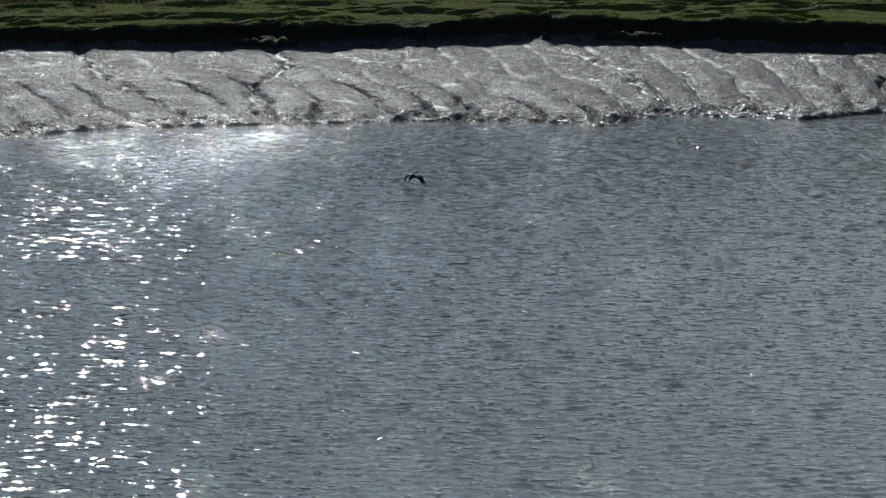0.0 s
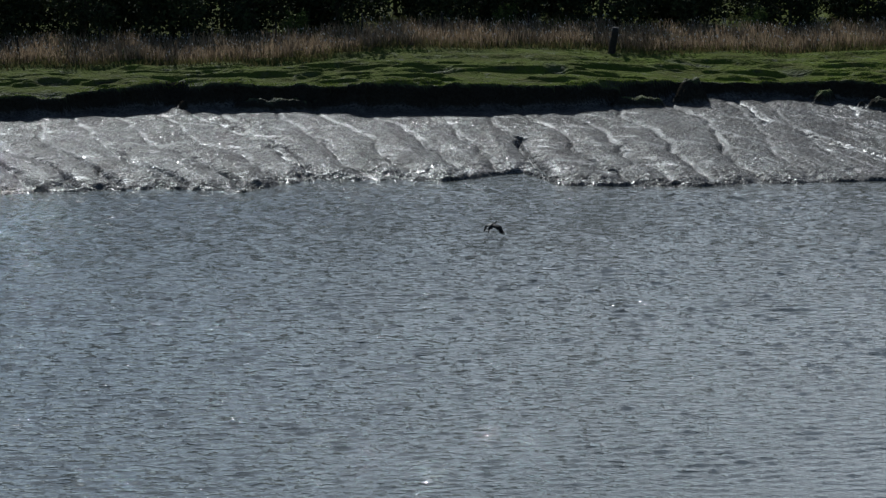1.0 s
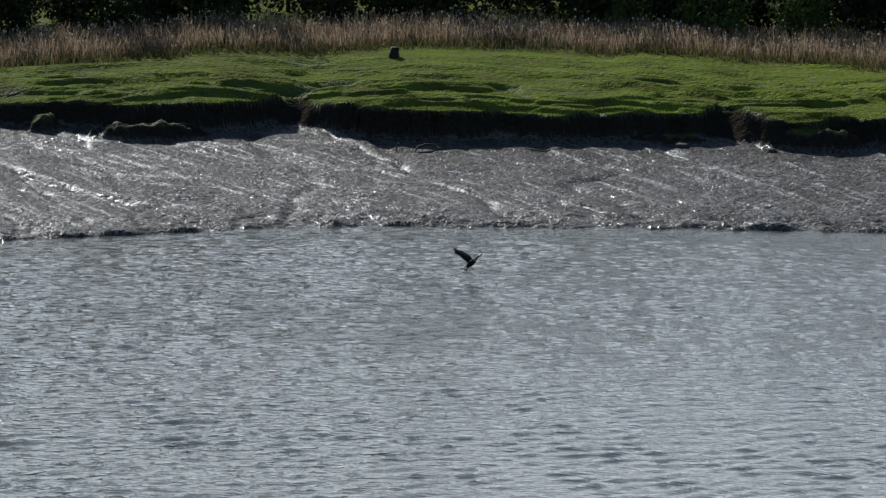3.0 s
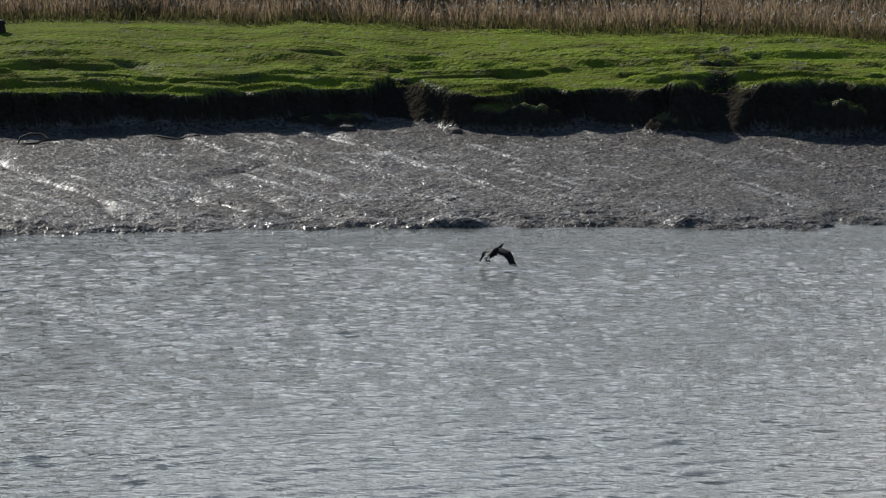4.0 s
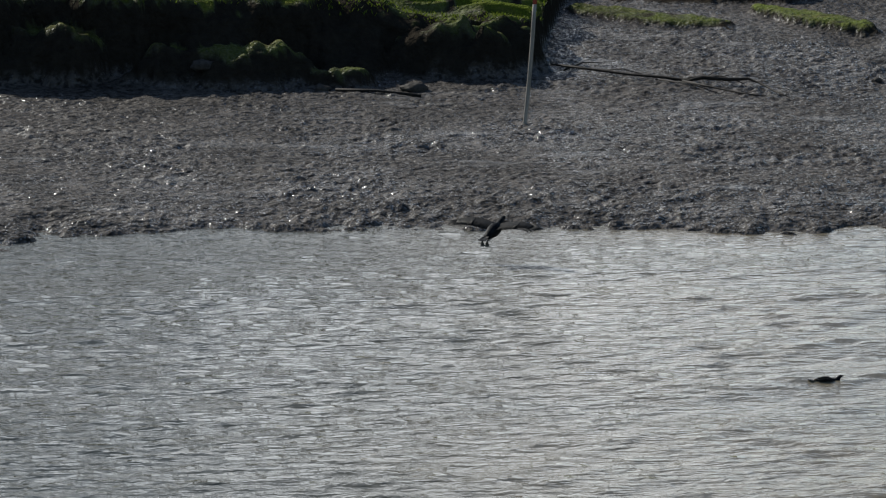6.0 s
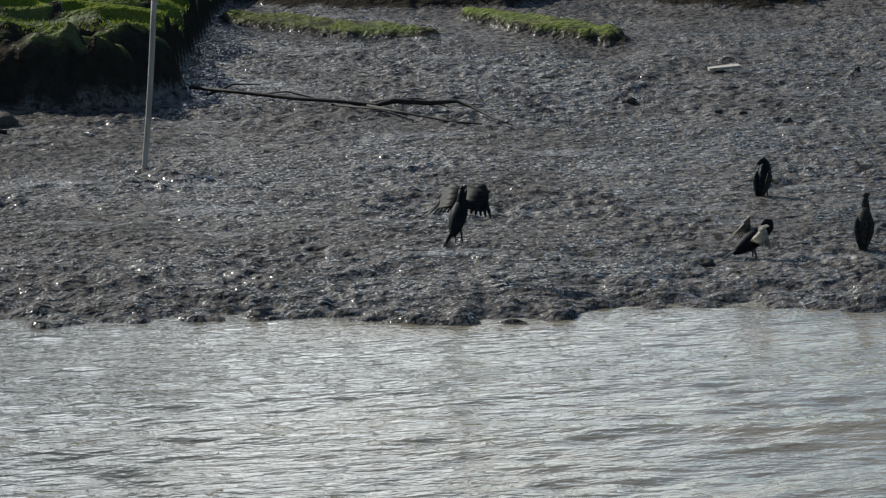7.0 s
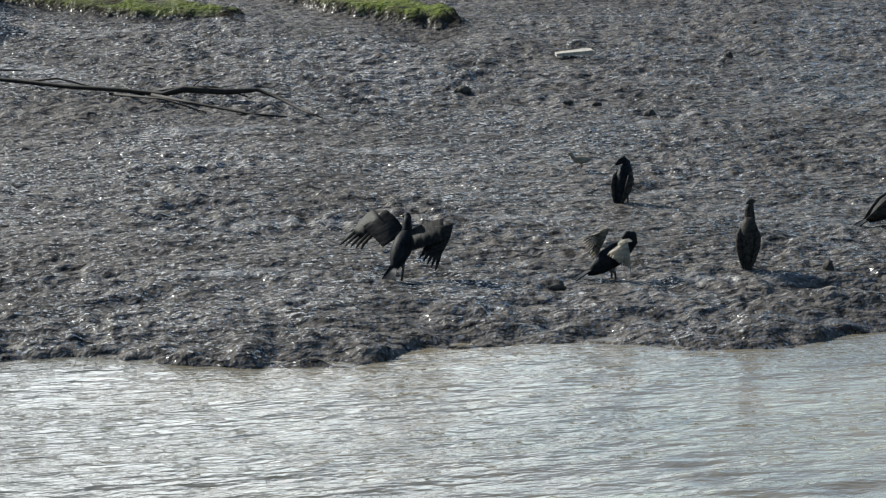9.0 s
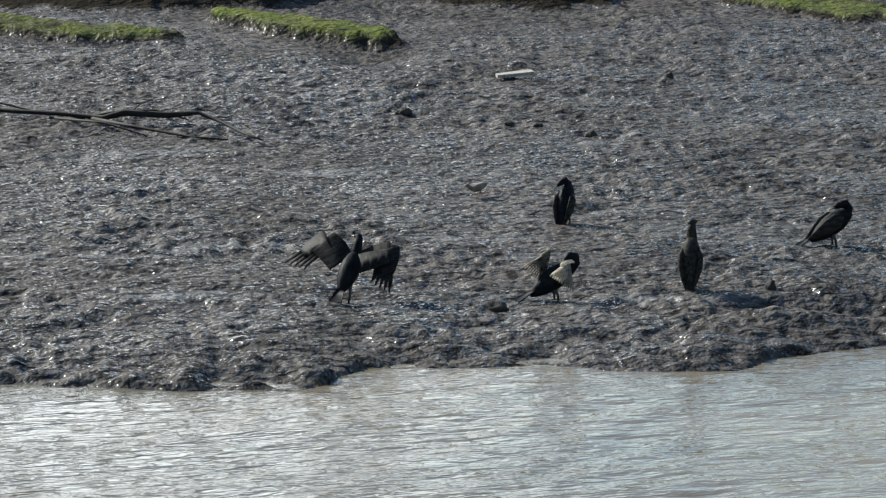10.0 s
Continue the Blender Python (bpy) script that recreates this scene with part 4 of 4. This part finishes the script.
def leg_mesh(side, foot, hip=(-0.1, 0.05, -0.08)):
    hip = Vector((hip[0], side * hip[1], hip[2]))
    foot = Vector((foot[0], side * foot[1], foot[2]))
    knee = hip.lerp(foot, 0.5) + Vector((0.02, 0, 0))
    leg = loft([hip, knee, foot], [0.03, 0.014, 0.012], sides=7)
    web = slab([(foot.x - 0.02, foot.y, foot.z + 0.005), (foot.x + 0.09, foot.y + 0.045, foot.z), (foot.x + 0.105, foot.y, foot.z), (foot.x + 0.085, foot.y - 0.045, foot.z)], 0.012)
    return merged(leg, web)


def turned(pair, m):
    v, f = pair
    return [m @ Vector(p) for p in v], f


def standing_bird(az, r, heading, pitch, neck, label, body_mat=FEATHER, wing_mat=BROWNFEATHER, lift=0.30, size=1.0, head_dir=None, folded=True):
    """A cormorant standing on the mud; heading is a bearing; pitch raises the breast."""
    root = tagged(new("cormorant"), label, "bird", "cormorants on the mudbank")
    root.matrix_basis = Matrix.Translation(place(az, r, -0.012)) @ pose(0, 0, 0, 0, 0, 90 - heading) @ Matrix.Diagonal((size, size, size, 1))
    m = Matrix.Translation((0, 0, lift)) @ pose(0, 0, 0, 0, -pitch, 0)
    part("body", mesh_from("body", *turned(bird_body(), m), body_mat), root)
    part("tail", mesh_from("tail", *turned(fan_tail(), Matrix.Translation((0, 0, lift)) @ pose(0, 0, 0, 0, -pitch * 0.92, 0)), body_mat), root)
    nk, at, d = neck_and_head(neck)
    if head_dir:
        d = Vector(head_dir).normalized()
    neck_ob = part("neck", mesh_from("neck", *nk, body_mat), root)
    hd, bl = head_meshes(at, d)
    head_ob = part("head", mesh_from("head", *hd, body_mat), root)
    part("bill", mesh_from("bill", *bl, BILL), head_ob, "horn-coloured hooked bill")
    for side in (1, -1):
        if folded:
            part("wing", mesh_from("wing", *turned(folded_wing(side), m), wing_mat), root, "folded dark wing")
        part("leg", mesh_from("leg", *leg_mesh(side, (0.03, 0.055, 0.0), (-0.02, 0.05, lift - 0.1)), SKIN), root)
    return root


UPRIGHT = [(0.13, 0, 0.47), (0.14, 0, 0.56), (0.12, 0, 0.63), (0.135, 0, 0.70)]
standing_bird(0.430, 146.68, 30, 62, [(0.10, 0, 0.44), (0.13, 0.02, 0.50), (0.10, 0.05, 0.55), (0.04, 0.07, 0.53)], "dark cormorant preening its breast on wet mud", lift=0.27, size=0.86, head_dir=(-0.6, 0.5, -0.5))
standing_bird(0.783, 143.11, 12, 70, UPRIGHT, "dark brown cormorant standing upright with its back turned", lift=0.30, size=0.92, head_dir=(0.6, -0.5, 0.1), body_mat=BROWNFEATHER)
preener = standing_bird(0.220, 142.75, 74, 30, [(0.17, 0, 0.33), (0.23, -0.01, 0.40), (0.22, -0.03, 0.46), (0.15, -0.05, 0.47)], "dark cormorant preening with both pale wings half open", lift=0.24, size=0.95,
                            head_dir=(-0.7, -0.2, -0.5), folded=False)


def feather_fan(tips, y, material, bird, label, at):
    """Long feathers spread from one point, as a wing held half open."""
    wrist = part("wing", mesh_from("wing", *loft([(-0.09, y * 0.3, -0.03), (-0.03, 0, 0), (0.03, 0, 0.01), (0.06, 0, 0)], [0.02, 0.035, 0.03, 0.008], [0.016, 0.02, 0.018, 0.006], sides=8), material), bird, label, at)
    for k, (x, z) in enumerate(tips):
        tip = Vector((x, y * (1 + 0.02 * k), z))
        part("feather", mesh_from("feather", *loft([(0, 0, 0), tip * 0.35, tip * 0.8, tip], [0.02, 0.036, 0.032, 0.008], [0.008, 0.007, 0.005, 0.003], sides=6), material), wrist)
    return wrist


near_fan = feather_fan([(-0.23 + 0.026 * k, -0.13 - 0.017 * k) for k in range(11)], -0.06, PALEFEATHER, preener, "half-open pale straw-coloured wing", pose(0.11, -0.14, 0.42))
far_fan = feather_fan([(-0.30 + 0.025 * k, -0.14 - 0.021 * k) for k in range(10)], 0.05, STRAWFEATHER, preener, "half-open straw-coloured wing", pose(0.0, 0.11, 0.50))
standing_bird(1.501, 145.43, 78, 32, [(0.15, 0, 0.36), (0.19, 0.0, 0.43), (0.14, -0.03, 0.48), (0.06, -0.05, 0.47)], "hunched dark cormorant preening its back on the mud", lift=0.25, size=0.95, head_dir=(-0.8, -0.1, -0.3))


def flying_bird():
    root = tagged(new("cormorant"), "black cormorant in flight, then landing with spread wings", "bird", "cormorants on the mudbank")
    root.scale = (0.93, 0.93, 0.93)
    part("body", mesh_from("body", *bird_body(0.95), FEATHER), root)
    part("tail", mesh_from("tail", *fan_tail(), FEATHER), root)
    nk, at, d = neck_and_head([(-0.03, 0, 0), (0.05, 0, 0.005), (0.12, 0, 0.01), (0.20, 0, 0.02)])
    neck = part("neck", mesh_from("neck", *nk, FEATHER), root, "", pose(0.2, 0, 0.01))
    hd, bl = head_meshes(Vector((0.02, 0, 0)), Vector((1, 0, 0)))
    head = [part("head", mesh_from("head", *hd, FEATHER), neck, "", Matrix.Translation(at)), part("bill", mesh_from("bill", *bl, BILL), neck, "horn-coloured hooked bill", Matrix.Translation(at))]
    wings = []
    for side in (1, -1):
        arm, hand = wing_meshes(side, WINGFEATHER, WINGFEATHER)
        for me in (arm, hand):
            me.transform(Matrix.Diagonal((1.22, WING_REACH, 1.0, 1)))
        w = part("wing", arm, root, "", pose(0.1, side * 0.07, 0.05))
        o = part("outer_wing", hand, w, "", pose(0, side * 0.31 * WING_REACH, 0))
        wings.append((side, w, o))
    legs = [part("leg", mesh_from("leg", *leg_mesh(side, (0.04, 0.0, -0.24), (0, 0.0, 0)), SKIN), root, "", pose(-0.12, side * 0.05, -0.05, 0, 80, 0)) for side in (1, -1)]
    return root, wings, neck, head, at, legs


WING_REACH = 1.16
flyer, flyer_wings, flyer_neck, flyer_head, flyer_nape, flyer_legs = flying_bird()



def swimmer():
    root = tagged(new("cormorant"), "dark cormorant swimming low in the river", "bird")
    part("body", mesh_from("body", *turned(bird_body(0.9), pose(0, 0, 0, 0, -4, 0)), FEATHER), root)
    part("tail", mesh_from("tail", *turned(fan_tail(), pose(0, 0, 0.01, 0, 6, 0)), FEATHER), root)
    nk, at, d = neck_and_head([(0.2, 0, 0.02), (0.27, 0, 0.08), (0.30, 0, 0.13), (0.33, 0, 0.16)])
    part("neck", mesh_from("neck", *nk, FEATHER), root)
    hd, bl = head_meshes(at, Vector((1, 0, 0.12)).normalized())
    h = part("head", mesh_from("head", *hd, FEATHER), root)
    part("bill", mesh_from("bill", *bl, BILL), h, "pale hooked bill")
    for side in (1, -1):
        part("wing", mesh_from("wing", *turned(folded_wing(side), pose(0, 0, 0.02)), WINGFEATHER), root, "folded dark wing")
    for piece in root.children_recursive:
        piece.data.transform(Matrix.Diagonal((0.56, 0.5, 0.40, 1)))
    return root


swimming = swimmer()


def small_wader():
    root = tagged(new("wader"), "small grey-brown wader walking over the mud", "bird")
    part("body", mesh_from("body", *loft([(-0.13, 0, 0.125), (-0.09, 0, 0.125), (-0.03, 0, 0.12), (0.04, 0, 0.125), (0.08, 0, 0.14)], [0.008, 0.03, 0.045, 0.04, 0.02], sides=10), WADER), root)
    part("head", mesh_from("head", *loft([(0.06, 0, 0.13), (0.085, 0, 0.165), (0.1, 0, 0.19), (0.125, 0, 0.195), (0.14, 0, 0.19)], [0.026, 0.018, 0.022, 0.018, 0.006], sides=9), WADER), root)
    part("bill", mesh_from("bill", *loft([(0.135, 0, 0.19), (0.16, 0, 0.183), (0.185, 0, 0.175)], [0.006, 0.004, 0.002], sides=6), SKIN), root, "thin straight bill")
    for side in (1, -1):
        part("leg", mesh_from("leg", *loft([(-0.01, side * 0.018, 0.1), (-0.02, side * 0.018, 0.05), (0.0, side * 0.018, 0.0), (0.03, side * 0.018, 0.0)], [0.008, 0.005, 0.005, 0.004], sides=6), WADERLEG), root, "slender reddish leg")
    return root


wader = small_wader()

# ---------------------------------------------------------------- what moves
# seconds, x, y, z, bearing of flight, pitch, bank of the flying bird
FLIGHT = (
    (0.0, -73.46, 88.38, 0.50, 2, 22, 0),
    (0.5, -65.95, 95.64, 0.50, 6, 22, 0),
    (1.0, -57.88, 102.08, 0.50, 10, 22, 0),
    (1.5, -51.27, 108.40, 0.45, 13, 22, 0),
    (2.0, -45.06, 113.78, 0.45, 18, 22, 0),
    (2.5, -39.17, 118.34, 0.45, 20, 22, 0),
    (2.7, -36.59, 119.60, 0.45, 21, 22, 0),
    (3.8, -25.29, 127.70, 0.45, 22, 18, 0),
    (4.0, -23.06, 128.53, 0.45, 23, 18, 0),
    (4.5, -18.47, 131.52, 0.40, 18, 8, 0),
    (5.0, -14.15, 133.24, 0.40, 18, 8, 0),
    (5.5, -10.48, 134.86, 0.45, 20, 8, 0),
    (5.7, -9.03, 135.80, 0.48, 21, 8, 0),
    (5.8, -8.44, 136.16, 0.50, 22, 10, 0),
    (6.0, -7.28, 136.54, 0.47, 23, 13, 0),
    (6.2, -5.96, 138.06, 0.55, 24, 18, 0),
    (7.3, -2.57, 141.92, 0.88, 22, 52, 0),
    (7.5, -2.29, 142.09, 0.89, 22, 52, 0),
    (7.7, -2.12, 142.33, 0.90, 22, 52, 0),
    (8.0, -1.69, 142.46, 0.83, 22, 56, 0),
    (8.3, -1.47, 143.07, 0.76, 22, 56, 0),
    (8.5, -1.42, 143.35, 0.57, 22, 58, 0),
    (8.7, -1.52, 142.72, 0.43, 24, 38, 0),
    (9.0, -1.51, 142.88, 0.44, 26, 38, 0),
    (9.5, -1.52, 142.88, 0.44, 28, 38, 0),
    (10.0, -1.46, 142.86, 0.44, 28, 38, 0),
)


def flap(t):
    """Lift of the arm, lift of the hand against it, sweep of the hand, sweep of the arm, in degrees."""
    for t0, t1, first in BEATS:
        if t0 - 0.01 <= t <= t1 + 0.01:
            low = round((t - t0) * 10) % 2 == first
            return (-16, -40, 6, 0) if low else (34, 6, 14, 0)
    for t0, t1, row in HELD:
        if t0 - 0.01 <= t <= t1 + 0.01:
            return row
    # landing strokes: spread back, then swept forward
    low = round((t - 7.3) * 10) % 2 == 1
    return (-12, -12, 136, -80) if low else (12, 4, 14, -20)


# wing beats: from, to, and whether the first stroke is down (0) or up (1)
BEATS = ((0.0, 1.4, 0), (1.7, 1.9, 0), (2.1, 3.2, 0), (3.4, 4.3, 0))
HELD = ((2.0, 2.0, (20, -4, 8, 0)), (3.3, 3.3, (10, -16, 8, 0)), (1.5, 1.5, (16, -6, 10, 0)), (1.6, 1.6, (4, -6, 6, 0)), (4.4, 4.4, (6, -12, 6, 0)), (4.5, 5.6, (14, -16, 8, 0)), (5.7, 6.1, (8, -10, 10, 0)), (8.7, 8.7, (6, -6, 26, -6)), (8.8, 10.0, (8, -14, 74, -36)))


def motions():
    # the river slides under the wind
    walk(river, [(0.0, pose(0, 0, 0)), (10.0, pose(4.5, -3.2, 0))])
    rows = []
    for t, x, y, z, bearing, pitch, bank in FLIGHT:
        rows.append((t, pose(x, y, z, 0, 0, 90 - bearing) @ pose(0, 0, 0, bank, -pitch, 0)))
    walk(flyer, rows)
    times = [round(0.1 * k, 1) for k in range(101)]
    for side, wing, hand in flyer_wings:
        arm_rows, hand_rows = [], []
        for t in times:
            up, tip, back, ahead = flap(t)
            if t > 8.75:
                back += 14 * math.sin((t - 8.7) * 5) * max(0.0, 9.7 - t) + (24 if side < 0 else 0)
                ahead += 16 if side < 0 else 0
            arm_rows.append((t, pose(0.1, side * 0.07, 0.05, side * up, 0, side * ahead)))
            hand_rows.append((t, pose(0, side * 0.31 * WING_REACH, 0, side * tip, 0, side * back)))
        walk(wing, arm_rows)
        walk(hand, hand_rows)
    walk(flyer_neck, [(t, pose(0.2 - back, 0, 0.01 + 0.3 * back, 0, a, b)) for t, back, a, b in ((0, 0, 0, 0), (5.4, 0, -4, 0), (6.2, 0.02, -14, 0), (7.3, 0.05, -26, 0), (8.3, 0.05, -24, 0), (8.7, 0.02, -28, 0), (9.0, 0.03, -26, 6), (9.2, 0, -30, -4), (9.6, 0, -26, 4), (10.0, 0, -28, -6))])
    for piece in flyer_head:
        walk(piece, [(t, Matrix.Translation(flyer_nape) @ pose(0, 0, 0, 0, a, 0) @ pose(0, 0, 0, 0, 0, b)) for t, a, b in ((0, 0, 0), (5.4, 4, 0), (6.2, 20, 0), (7.3, 66, 10), (8.3, 66, 0), (8.7, 70, 30), (9.0, 74, 50), (9.2, 76, -30), (9.6, 74, 20), (10.0, 76, 60))])
    for k, leg in enumerate(flyer_legs):
        s = 1 - 2 * k
        walk(leg, [(t, pose(-0.13, s * 0.045, -0.035, 0, a, 0)) for t, a in ((0, 97), (5.7, 97), (6.2, 92), (7.3, 25), (8.2, 45), (8.6, 55), (10.0, 58))])
    walk(swimming, [(0.0, pose(-2.6, 124.6, 0.0, 0, 0, 22)), (6.0, pose(-2.38, 127.9, 0.0, 0, 0, 12)), (6.2, pose(-2.36, 128.1, 0.0, 0, 0, 10)), (10.0, pose(2.4, 128.6, 0.0, 0, 0, 6))])
    track = [(0.0, 1.45, 148.0), (7.3, 0.953, 148.06), (7.5, 0.902, 148.19), (8.0, 0.731, 148.15), (8.5, 0.557, 148.37), (9.0, 0.314, 148.64), (9.5, 0.19, 148.58), (10.0, 0.122, 148.31)]
    walk(wader, [(t, Matrix.Translation(place(a, r)) @ pose(0, 0, 0, 0, 18 if t > 9.6 else 0, 180 + (20 if t > 9.6 else 0))) for t, a, r in track])
    walk(far_fan, [(t, pose(0.0, 0.11, 0.50, 0, a, b)) for t, a, b in ((0, -20, 0), (8.3, -20, 0), (8.6, 8, 6), (9.0, 12, 10), (9.3, -2, 0), (9.6, -6, 0), (10.0, -2, 4))])
    walk(near_fan, [(t, pose(0.11, -0.14, 0.42, 0, a, 0)) for t, a in ((0, -8), (8.4, -8), (8.8, 6), (9.2, -2), (9.6, 4), (10.0, 2))])


motions()
